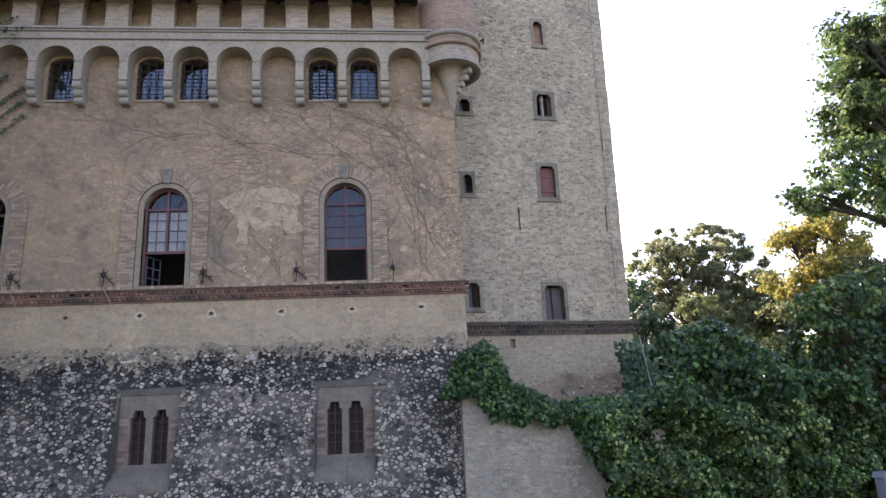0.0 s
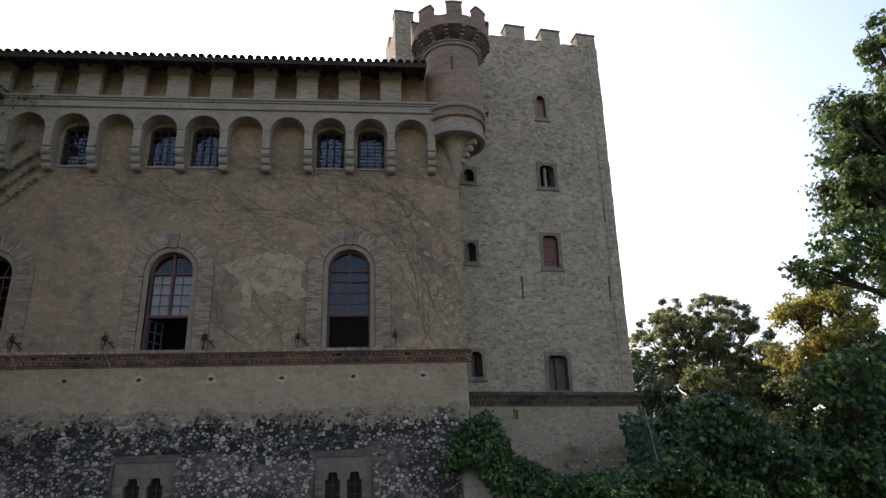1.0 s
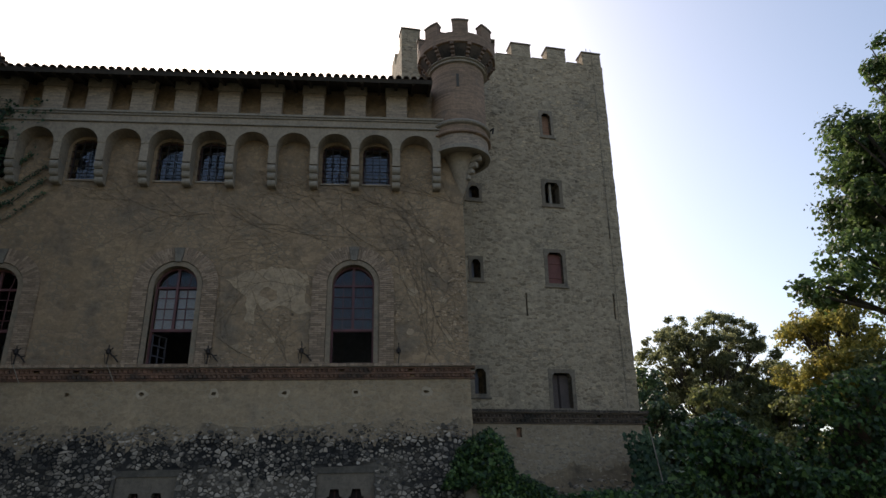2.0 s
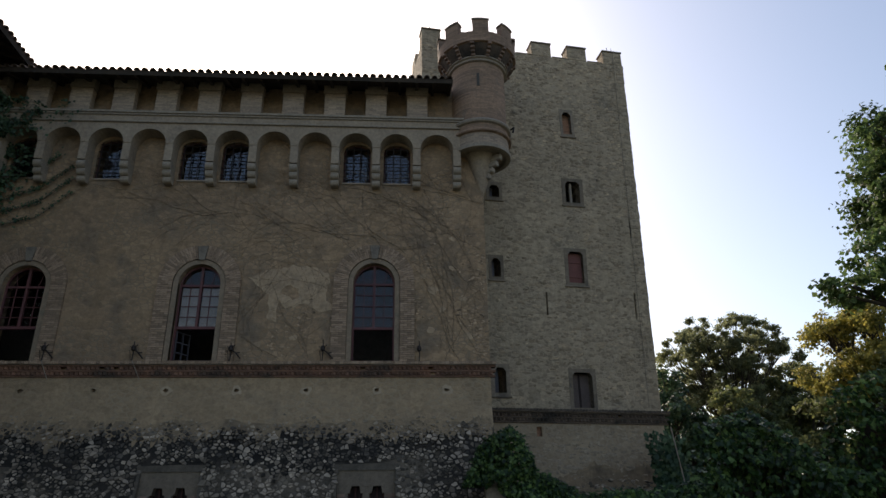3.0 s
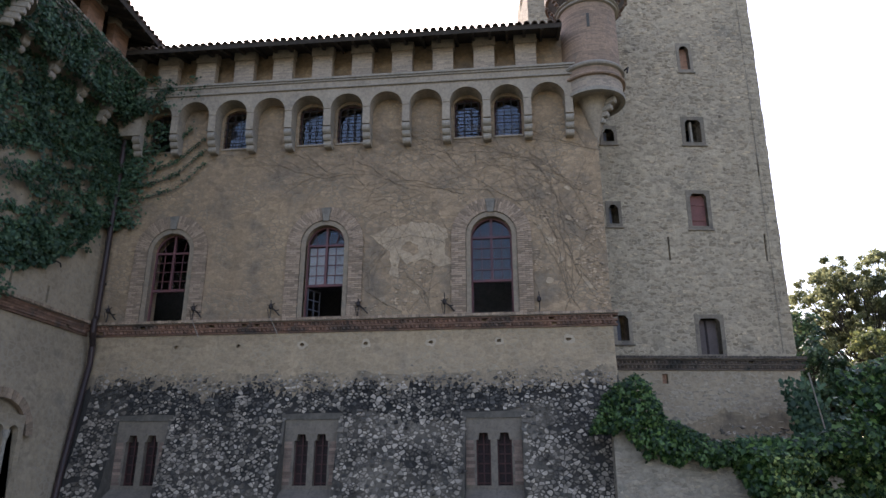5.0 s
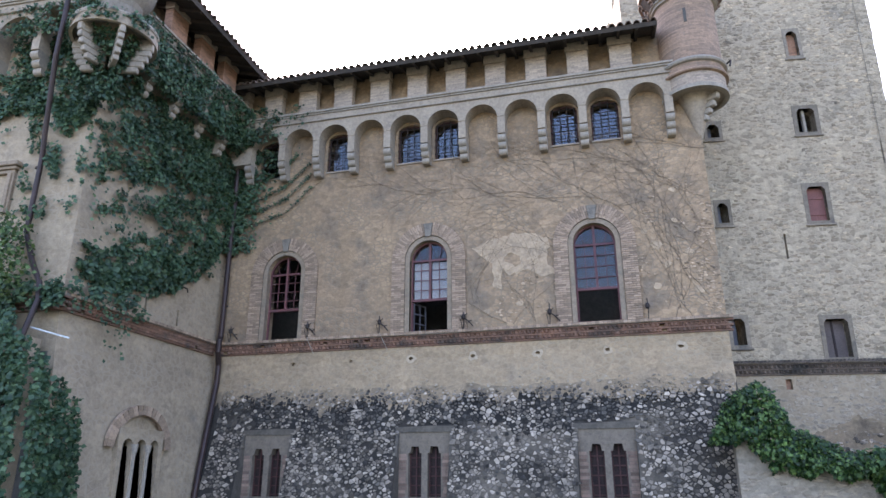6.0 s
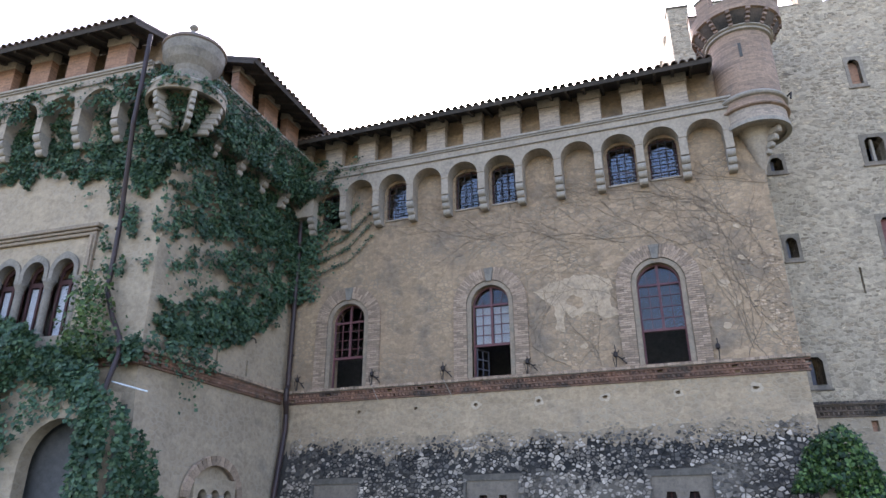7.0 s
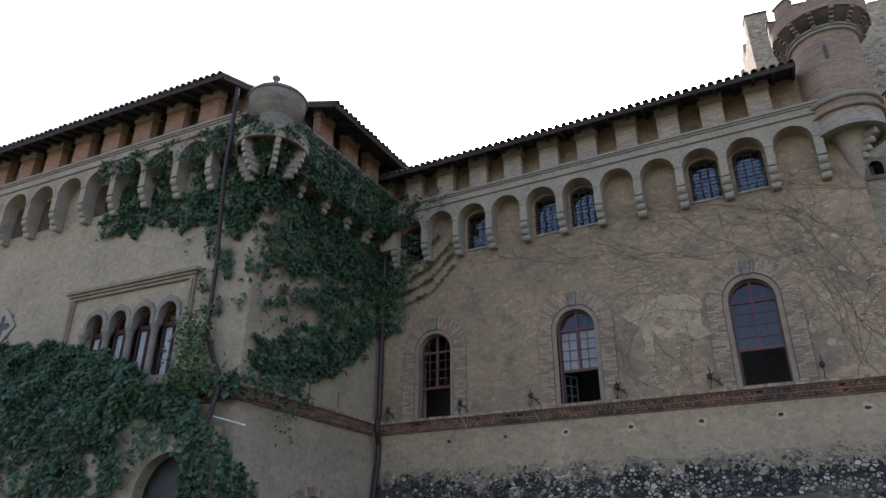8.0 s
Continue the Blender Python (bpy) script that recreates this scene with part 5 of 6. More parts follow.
def wing_ivy():
    rng = np.random.default_rng(21)
    pts, nrm = [], []
    LOW = np.array([(12.4, 8.4), (13.0, 7.7), (14.9, 7.4), (16.3, 8.0), (17.65, 8.7), (19.9, 10.1)])
    for _ in range(44000):            # side wall
        y, z = rng.uniform(12.3, 20.0), rng.uniform(7.2, 16.4)
        lo = np.interp(y, *LOW.T)
        s, n = 0.94 * y + 0.34 * z, 0.94 * z - 0.34 * y
        d = 0.45 * fbm((0, s * 0.45, n), 1.1, 2.0) + 0.55 * fbm((0, s * 0.4, n), 3.2, 5.0) + 0.3 * fbm((0, s, n), 7.0, 1.0)
        want = min(0.75, -0.22 + 0.15 * (z - lo) + 0.11 * (y - 15.5))
        if z < lo + 0.7 * fbm((1, y, z), 1.7) or rng.uniform() > (want - d) / 0.5:
            if rng.uniform() > 0.02 or z < lo:
                continue
        out = 0.06 + 0.28 * max(0.0, 0.4 + fbm((3, y, z), 1.2)) + (0.62 if z > 14.3 else 0.0) * rng.uniform(0.3, 1.0)
        pts.append((-14.7 + out, y, z))
        nrm.append((1.0, -0.2, 0.3))
    for _ in range(26000):            # upper front and corner, in the arch recesses and over their heads
        u, z = -rng.uniform(0.0, 1.0) ** 1.15 * 7.6, rng.uniform(11.6, 16.1)
        lo = np.interp(-u, (0, 1.5, 3, 5, 7.6), (11.9, 12.3, 12.7, 12.8, 13.3))
        g = fbm((u, 7, z), 1.3, 1.0)
        g += 0.5 * fbm((u, 3, z), 3.6, 2.0)
        if z < lo + 0.8 * fbm((u, 4, z), 1.1) or rng.uniform() > (g + 0.4 - (0.1 if z > 15.1 else -0.06)) / 0.6:
            continue
        out = 0.06 + 0.22 * max(0, 0.3 + fbm((u, 2, z), 1.5)) * rng.uniform(0.4, 1.0)
        if z > 15.05 and rng.uniform() < 0.6:
            out = rng.uniform(0.61, 0.72)
        p = WF @ Vector((u, -out, z))
        pts.append(tuple(p))
        nrm.append((0.1, -1.0, 0.3))
    for _ in range(6500):             # spilling round onto the facade beside the corner
        z = rng.uniform(10.3, 16.2)
        x = -14.6 + abs(rng.normal(0, 0.5 + 0.22 * max(0.0, z - 12.0)))
        if rng.uniform() > 0.75 + fbm((x, 2, z), 1.8, 7.0) - 0.26 * (x + 14.6) + 0.05 * (z - 12):
            continue
        pts.append((x, 19.93 - rng.uniform(0, 0.2) - (0.55 if z > 14.6 else 0.0), z))
        nrm.append((0.3, -1.0, 0.3))
    for _ in range(5200):             # thin growth down the front corner and pipe
        u, z = rng.normal(-1.0, 0.8), rng.uniform(9.0, 13.6)
        if fbm((u * 1.4, 3, z + u), 1.7, 6.0) < 0.42 - 0.12 * (z - 9.5) or u > 0.1 or u < -2.1 and z < 11.2:
            continue
        pts.append(tuple(WF @ Vector((u, -0.08 - rng.uniform(0, 0.12), z))))
        nrm.append((0.1, -1.0, 0.3))
    for _ in range(900):              # over the string course and hanging from it
        y, z = rng.uniform(12.3, 15.4), 6.85 + rng.normal(0.1, 0.22)
        if rng.uniform() > 0.6 or fbm((2, y, z), 2.0, 4.0) < -0.25 + 0.35 * max(0, y - 14.4):
            continue
        pts.append((-14.3 + rng.uniform(-0.3, 0.15), y, z))
        nrm.append((0.8, -0.6, 0.5))
    for _ in range(2200):             # along the string course of the front, round the corner
        u, z = rng.uniform(-2.4, 0.35), 6.72 + rng.normal(0, 0.2)
        if fbm((u, 6, z), 1.6, 3.0) < -0.15:
            continue
        pts.append(tuple(WF @ Vector((u, -0.34 - abs(rng.normal(0, 0.08)), z))))
        nrm.append((0.3, -1.0, 0.4))
    for cx, cz, n in ((13.6, 6.5, 20), (14.2, 6.2, 30), (14.4, 5.8, 10)):
        for _ in range(n):
            pts.append((-14.2 + rng.normal(0, 0.08), cx + rng.normal(0, 0.2), cz + rng.normal(0, 0.36)))
            nrm.append((1, -0.4, 0.2))
    for _ in range(4000):             # round the bartizan
        a, zz = rng.uniform(-3.3, 0.9), rng.uniform(12.6, 15.15)
        if fbm((a, 0, zz), 1.6, 9.0) < -0.12:
            continue
        r = max(0.3, 0.84 - 0.42 * max(0.0, 14.7 - zz)) + rng.normal(0, 0.05)
        if zz > 14.75:
            r = 1.27 + rng.normal(0, 0.03)
        pts.append((-14.42 + r * math.cos(a), 12.35 + r * math.sin(a), zz))
        nrm.append((math.cos(a), math.sin(a), 0.3))
    o = leaves("wing_ivy", np.array(pts), np.array(nrm), 0.125, IVY_DARK, seed=3, tilt=0.5, drop=1.0)
    tagged(o, "dark green ivy hanging over the wing walls", "ivy", kind="stuff")
    # porch mass
    pts, nrm = [], []
    T = np.array([(0.4, 5.9), (1.7, 6.5), (3.3, 7.4), (5.5, 8.3), (8.0, 9.0), (12.0, 9.3), (17, 9.4)])
    while len(pts) < 38000:
        u = rng.uniform(0.4, 14.0)
        t = np.interp(u, *T.T) + 0.3 * fbm((u, 0, 2), 1.0)
        z = t - abs(rng.normal(0, 1.0)) * 2.3
        if z < 1.2 or (z < 5.0 and fbm((u, 0, z), 0.8, 3.3) > 0.06 + 0.05 * u):
            continue
        r = math.hypot(u - 1.5, max(0.0, z - 3.6))
        if abs(u - 1.5) < 1.2 and r < 1.2:
            continue
        if u < 3.4 and z < 6.1 - 0.25 * (3.4 - u) and rng.uniform() < 0.9 - 1.2 * max(0.0, fbm((u, 3, z), 1.3, 5.0)):
            continue
        b = 0.9 + 0.5 * max(-0.2, fbm((u, 1, z), 0.8)) + 0.1 * rng.uniform()
        if z > 6.3:
            b -= (z - 6.3) * 0.28
        pts.append(tuple(WF @ Vector((-u, -b, z))))
        nrm.append((0.15, -1.0, 0.5))
    o = leaves("porch_ivy", np.array(pts), np.array(nrm), 0.135, IVY_DARK, seed=4, tilt=0.5, drop=1.0)
    tagged(o, "thick dark ivy heaped over the porch", "ivy", kind="stuff")
    # light shrub by the pipe, ivy foot at the corner
    pts, nrm = [], []
    for _ in range(1100):
        h = rng.uniform(0, 1)
        pts.append(tuple(WF @ Vector((-1.5 + rng.normal(0, 0.5 * (1.1 - 0.6 * h)), -0.65 + rng.normal(0, 0.25), 6.4 + 2.3 * h + rng.normal(0, 0.25)))))
        nrm.append((0.2, -1, 0.4))
    o = leaves("corner_shrub", np.array(pts), np.array(nrm), 0.13, IVY, seed=5, tilt=0.8, drop=0.2)
    tagged(o, "fresh green climber beside the wing drainpipe", "ivy", kind="stuff")
    pts, nrm = [], []
    for _ in range(7000):
        u, z = rng.uniform(-0.75, 1.3), rng.uniform(0.4, 5.6)
        if z > 5.8 - max(0.0, u + 0.3) * 1.1 - 2.0 * abs(fbm((u, 0, z * 0.2), 3.2)):
            continue
        p = Vector((u, -0.85 - rng.uniform(0, 0.22), z)) if u < 0.15 else Vector((0.62 - 0.089 * z + rng.uniform(0.02, 0.2), -0.85 + (u - 0.15) * 1.6, z))
        pts.append(tuple(WF @ p))
        nrm.append((0.3, -1, 0.2))
    o = leaves("corner_ivy", np.array(pts), np.array(nrm), 0.14, IVY_DARK, seed=6, tilt=0.6, drop=0.6)
    tagged(o, "dark ivy climbing the wing corner foot", "ivy", kind="stuff")


wing_ivy()


def tendril(name, pts, n, seed, face=(0, -1.0, 0.2), size=0.11):
    """A leafy shoot along a bowed line on the facade."""
    rng = np.random.default_rng(seed)
    P = np.array(pts, float)
    t = np.linspace(0, 1, len(P))
    e = empty(name)
    part("stem", tube([tuple(p) for p in P], 0.022, 5, 0.5), VINE, e)
    s = rng.uniform(0, 1, n)
    Q = np.stack([np.interp(s, t, P[:, k]) for k in range(3)], 1) + rng.normal(0, 0.035, (n, 3)) * np.array([1, 0.5, 1])
    Q += np.array(face) * 0.06
    tagged(leaves("foliage", Q, np.tile(face, (n, 1)), size, IVY_DARK, e, seed, 0.5, 0.6), kind="stuff")
    return tagged(e, "ivy shoot creeping across the wall plaster", "ivy", "ivy shoots on the walls")


tendril("ivy_shoot", [(-14.3, 19.9, 12.1), (-13.4, 19.9, 12.45), (-12.3, 19.92, 12.9), (-11.3, 19.92, 13.8)], 330, 31, size=0.075)
tendril("ivy_shoot", [(-14.3, 19.9, 11.3), (-13.4, 19.9, 11.45), (-12.2, 19.92, 11.8), (-11.2, 19.92, 12.8)], 200, 32, size=0.075)
tendril("ivy_shoot", [(-14.3, 19.9, 12.9), (-13.4, 19.9, 13.2), (-12.5, 19.92, 13.6), (-11.85, 19.92, 14.3)], 330, 33, size=0.075)
tendril("ivy_shoot", [(-14.3, 19.9, 11.9), (-13.2, 19.92, 12.0), (-12.2, 19.92, 12.4), (-11.25, 19.92, 13.3)], 280, 34, size=0.075)


for k in range(26):
    r2 = random.Random(200 + k)
    y0 = r2.uniform(14.2, 19.7)
    L = r2.uniform(1.2, 3.2)
    y1 = max(12.7, y0 - L)
    low = lambda y: np.interp(y, (12.4, 13.0, 14.9, 16.3, 17.65, 19.9), (8.3, 7.6, 7.4, 8.1, 8.8, 10.2))
    z0, z1 = low(y0) + r2.uniform(0.3, 1.7), low(y1) + r2.uniform(-0.5, 0.6)
    sag = r2.uniform(0.1, 0.5)
    tendril("ivy_shoot", [(-14.62, y0 + (y1 - y0) * t, z0 + (z1 - z0) * t - sag * math.sin(math.pi * t) * (1 - 0.4 * t)) for t in np.linspace(0, 1, 7)], int(70 * L), 300 + k, (1.0, -0.2, 0.2), 0.16)


# ---- dry creeper on the plaster ----
def vine_net():
    cu = bpy.data.curves.new("dry_creeper", "CURVE")
    cu.dimensions = "3D"
    cu.bevel_depth, cu.bevel_resolution = 0.0052, 0
    rng = random.Random(77)

    def grow(x, z, a, length, depth, r):
        pts = [(x, 19.985, z, r)]
        for k in range(int(length / 0.22)):
            a += rng.gauss(0, 0.16)
            x += 0.22 * math.cos(a)
            z += 0.22 * math.sin(a)
            if x > 3.05 or x < -13 or z > 13.9 or z < 6.9:
                break
            if any(abs(x - c) < w / 2 + 0.1 and z < t for c, w, _, t in ARCHED):
                break
            pts.append((x, 19.985, z, r * (1 - 0.5 * k * 0.22 / length)))
            if depth and rng.random() < 0.13:
                grow(x, z, a + rng.choice((-1, 1)) * rng.uniform(0.35, 0.9), length * rng.uniform(0.3, 0.6), depth - 1, r * 0.7)
        if len(pts) > 2:
            s = cu.splines.new("POLY")
            s.points.add(len(pts) - 1)
            for q, p in zip(s.points, pts):
                q.co, q.radius = (*p[:3], 1), p[3]

    for x, z, a, ln in ((2.9, 7.0, 1.9, 6.5), (2.6, 6.9, 2.2, 6.0), (1.9, 6.9, 1.7, 6.5), (1.4, 7.0, 1.3, 5.0), (2.95, 9.0, 2.4, 6.0), (2.95, 10.5, 2.6, 7.0), (2.9, 8.2, 1.8, 5.5), (0.6, 10.6, 2.3, 5.0),
                        (-2.6, 7.0, 1.9, 4.5), (-3.6, 7.0, 2.1, 5.0), (-3.2, 7.0, 1.2, 5.0), (-4.3, 7.2, 2.0, 4.5), (-2.1, 9.0, 2.5, 5.0), (2.5, 11.5, 2.7, 6.0), (1.5, 12.4, 2.9, 6.0), (2.7, 12.6, 3.0, 7.5),
                        (-5.0, 9.5, 2.2, 4.0), (-1.8, 10.8, 2.6, 6.0), (0.9, 8.0, 1.4, 5.0), (2.2, 9.6, 2.0, 4.0), (-5.1, 8.2, 1.2, 4.0), (2.0, 10.4, 1.4, 3.5), (1.0, 11.0, 2.9, 6.5), (-0.6, 11.2, 2.8, 6.0), (-3.0, 11.0, 2.7, 6.5), (-5.0, 11.2, 2.75, 5.5), (-6.0, 12.2, 2.9, 4.5), (-2.0, 12.4, 2.85, 6.0), (0.5, 12.8, 2.95, 6.0), (-7.5, 11.8, 2.6, 4.0), (2.8, 11.0, 2.2, 4.0), (1.8, 7.4, 2.0, 5.0)):
        for _ in range(2):
            grow(x + rng.gauss(0, 0.35), z + rng.gauss(0, 0.25), a + rng.gauss(0, 0.25), ln * rng.uniform(0.6, 1.1), 2, rng.uniform(0.7, 1.6))
    o = new("dry_creeper", cu)
    cu.materials.append(VINE)
    tagged(o, "web of bare creeper stems on the plaster", "creeper", kind="stuff")


vine_net()


# ---- trees ----
def tree(name, base, trunk_h, trunk_r, blobs, n, size, material, seed, label, droop=0.3, limb=0.45):
    """Tapered trunk, limbs to each clump and a crown of leaves on the clumps' shells. blobs: x, y, z, rx, ry, rz."""
    rng = np.random.default_rng(seed)
    e = empty(name, pose(*base))
    b = Vector(base)
    part("trunk", tube([(0, 0, -0.8), (0.05 * trunk_h * rng.normal(), 0, trunk_h * 0.5), (0, 0, trunk_h)], trunk_r, 10, 0.6), BARK, e)
    pts, nrm = [], []
    vol = np.array([q[3] * q[4] + q[3] * q[5] for q in blobs])
    for q, share in zip(blobs, vol / vol.sum()):
        c = Vector(q[:3]) - b
        limbs = bmesh.new()
        mid = Vector((c.x * 0.4, c.y * 0.4, trunk_h * 0.9 + (c.z - trunk_h * 0.9) * 0.5))
        merge(limbs, tube([(0, 0, trunk_h * 0.85), tuple(mid), tuple(c)], trunk_r * limb, 6, 0.3))
        for _ in range(5):
            d = Vector(rng.normal(0, 1, 3)).normalized()
            merge(limbs, tube([tuple(mid.lerp(c, 0.6)), tuple(c + Vector((d.x * q[3], d.y * q[4], d.z * q[5])) * 0.8)], trunk_r * limb * 0.36, 4, 0.3))
        part("limb", limbs, BARK, e)
        k = int(n * share)
        sub = max(6, k // 90)
        dirs = rng.normal(0, 1, (sub, 3))
        dirs /= np.linalg.norm(dirs, axis=1)[:, None]
        cs = dirs * rng.uniform(0.55, 1.0, (sub, 1))
        which = rng.integers(0, sub, k)
        p = cs[which] + rng.normal(0, 0.16, (k, 3))
        pts.append(p * np.array(q[3:6]) + np.array(c))
        nrm.append(p + np.array([0, 0, 0.5]))
    tagged(leaves("crown", np.concatenate(pts), np.concatenate(nrm), size, material, e, seed, 0.8, droop), kind="stuff")
    return tagged(e, label, "tree")


def cloud(cx, cy, cz, rx, ry, rz, n, r, seed, flat=0.75):
    """Clump centres spread through an ellipsoid."""
    rng = random.Random(seed)
    out = []
    for i in range(n):
        while True:
            x, y, z = (rng.uniform(-1, 1) for _ in range(3))
            if x * x + y * y + z * z < 1:
                break
        s = r * rng.uniform(0.7, 1.25)
        out.append((cx + x * rx, cy + y * ry, cz + z * rz, s, s, s * flat))
    return out


def dome(cx, cy, cz, rx, ry, rz, n, r, seed):
    """Small clumps on the upper shell of a dome, fewer inside."""
    rng = random.Random(seed)
    out = []
    for i in range(n):
        u, a = rng.uniform(-0.55, 1.0), rng.uniform(0, 2 * math.pi)
        q = rng.uniform(0.86, 1.02) if i % 2 else rng.uniform(0.3, 0.85)
        c = math.sqrt(1 - u * u) * q
        s = r * rng.uniform(0.6, 1.3)
        out.append((cx + rx * c * math.cos(a), cy + ry * c * math.sin(a), cz + rz * u * q, s, s, s * 0.6))
    return out


tree("spreading_tree", (28.5, 55, 0), 8, 0.42, dome(28.6, 55, 12.4, 6.7, 5.5, 6.5, 190, 0.95, 1), 100000, 0.17, LEAF_FAR_HAZED, 41, "wide domed broadleaf tree behind the garden, sky showing through", limb=0.17)
tree("broadleaf_tree", (35.4, 57, 0), 6, 0.35, dome(35.4, 57, 10.0, 3.4, 3.2, 5.0, 60, 1.0, 7), 32000, 0.18, LEAF_FAR_HAZED, 47, "lower grey-green tree beside the domed one", limb=0.2)
tree("dark_tree", (19.5, 46, 0), 3, 0.35, cloud(19.5, 46, 7.0, 2.8, 3, 4.8, 24, 1.5, 2), 20000, 0.28, IVY_DARK, 42, "dark green tree standing beside the tower")
tree("dark_tree", (31, 50, 0), 3, 0.35, cloud(31, 50, 8.5, 6.5, 3, 4.5, 34, 1.8, 3), 30000, 0.28, LEAF_MID, 43, "dense green tree beneath the domed one")
tree("dark_tree", (24.5, 44, 0), 3, 0.3, cloud(24.5, 44, 6.3, 4.0, 3, 3.6, 24, 1.5, 13), 22000, 0.26, LEAF_MID, 53, "dark dense tree behind the garden wall")
tree("dark_tree", (15.8, 40, 0), 2.5, 0.3, cloud(15.8, 40, 4.6, 2.0, 2.5, 3.4, 16, 1.2, 14), 14000, 0.25, IVY_DARK, 54, "dark green tree close behind the tower corner")
tree("yellow_tree", (28, 36, 0), 6, 0.35, cloud(27.4, 36, 11.0, 3.4, 3, 2.8, 22, 1.25, 4), 22000, 0.2, LEAF_YEL, 44, "tree with yellowing autumn leaves")
tree("green_tree", (30.5, 34, 0), 5, 0.35, cloud(28.5, 34, 7.0, 6, 3, 3.6, 30, 1.5, 5), 26000, 0.23, LEAF_MID, 45, "green tree beside the yellowing one")
tree("plane_tree", (23.5, 20, 0), 6, 0.5, cloud(22.4, 19, 14.6, 4.0, 4, 5.8, 38, 1.35, 6) + [(15.2, 18.5, 9.0, 1.2, 1.2, 0.55), (16.8, 18.5, 10.2, 1.5, 1.3, 0.9), (18.4, 18.5, 8.6, 2.2, 1.4, 0.9), (17.4, 18.2, 12.4, 1.0, 1.0, 0.6), (18.0, 18.2, 15.0, 1.2, 1.0, 0.7), (19.6, 18.3, 18.4, 0.9, 1.0, 0.8), (21.0, 19.0, 11.0, 1.9, 1.5, 1.2), (22.5, 19.0, 9.2, 2.2, 1.5, 1.5), (19.8, 18.6, 12.6, 1.6, 1.2, 1.0)], 84000, 0.19, LEAF_NEAR, 46, "tall green tree leaning over the garden wall")


def spiky_bush():
    rng = np.random.default_rng(61)
    pts, nrm = [], []
    for _ in range(26):
        a, l = rng.normal(0, 0.28), rng.uniform(1.3, 2.3)
        s = np.linspace(0.05, 1, 46)
        x0 = rng.normal(0, 0.28)
        for k in s:
            pts.append((9.35 + x0 + math.sin(a) * l * k + rng.normal(0, 0.03), 21.6 + rng.normal(0, 0.15), 2.5 + l * k * math.cos(a)))
            nrm.append((0.2 * rng.normal(), -1, 0.1))
    e = empty("juniper_bush", pose(9.35, 21.6, 0))
    part("stem", tube([(0, 0, -0.8), (0, 0, 3.2)], 0.08, 6, 0.4), BARK, e)
    leaves("foliage", np.array(pts) - np.array([9.35, 21.6, 0]), np.array(nrm), 0.17, IVY_DARK, e, 62, 0.4, -1.5)
    return tagged(e, "upright dark juniper bush against the tower foot", "bush")


spiky_bush()
tagged(part("leaning_pole", tube([(9.75, 21.3, -0.65), (9.72, 21.3, 2.5), (9.45, 21.35, 4.9)], 0.022, 6), TRIM), "thin pale pole leaning by the tower foot", "pole")


def cabinet():
    e = empty("meter_cabinet", pose(13.4, 15.6, 0))
    part("body", boxes((-0.33, 0.33, -0.2, 0.2, -0.6, 0.2), bev=0.02), CABINET, e)
    part("lid", slab([(-0.37, 0.2), (0.37, 0.2), (0.30, 0.34), (-0.30, 0.34)], [], -0.24, 0.24), CABINET, e, "sloping grey lid")
    return tagged(e, "low grey cabinet standing before the creeper", "cabinet")


cabinet()

# ---- rubble of the scarp: packed angular stones with thin joints ----
def packed_cells(x0, x1, z0, z1, n, seed, stretch=0.8, reach=0.42):
    """Polygons of a random packing: each site's box, cut by the bisectors to its neighbours. Yields (site, loop)."""
    rng = np.random.default_rng(seed)
    P = np.stack([rng.uniform(x0, x1, n) * stretch, rng.uniform(z0, z1, n)], 1)
    grid = collections.defaultdict(list)
    for i, p in enumerate(P):
        grid[(int(p[0] / reach), int(p[1] / reach))].append(i)
    near_d = rng.uniform(0.02, 0.12, n)
    alive = np.ones(n, bool)
    for i, p in enumerate(P):                 # drop sites that crowd another
        c = (int(p[0] / reach), int(p[1] / reach))
        for dx in (-1, 0, 1):
            for dz in (-1, 0, 1):
                for j in grid[(c[0] + dx, c[1] + dz)]:
                    if j < i and alive[j] and abs(P[j][0] - p[0]) + abs(P[j][1] - p[1]) < near_d[j]:
                        alive[i] = False
    for i in np.nonzero(alive)[0]:
        px, pz = P[i]
        c = (int(px / reach), int(pz / reach))
        nb = [(math.hypot(P[j][0] - px, P[j][1] - pz), j) for dx in (-1, 0, 1) for dz in (-1, 0, 1) for j in grid[(c[0] + dx, c[1] + dz)] if j != i and alive[j]]
        nb.sort()
        loop = [(px - 0.2, pz - 0.2), (px + 0.2, pz - 0.2), (px + 0.2, pz + 0.2), (px - 0.2, pz + 0.2)]
        for d, j in nb[:14]:
            nx, nz = P[j][0] - px, P[j][1] - pz
            k = (P[j][0] ** 2 + P[j][1] ** 2 - px * px - pz * pz) / 2
            out = []
            for q, r in zip(loop, loop[1:] + loop[:1]):
                fq, fr = q[0] * nx + q[1] * nz - k, r[0] * nx + r[1] * nz - k
                if fq <= 0:
                    out.append(q)
                if (fq < 0) != (fr < 0) and fq != fr:
                    t = fq / (fq - fr)
                    out.append((q[0] + (r[0] - q[0]) * t, q[1] + (r[1] - q[1]) * t))
            loop = out
            if len(loop) < 3:
                break
        if len(loop) >= 3:
            yield (px / stretch, pz), [(x / stretch, z) for x, z in loop]


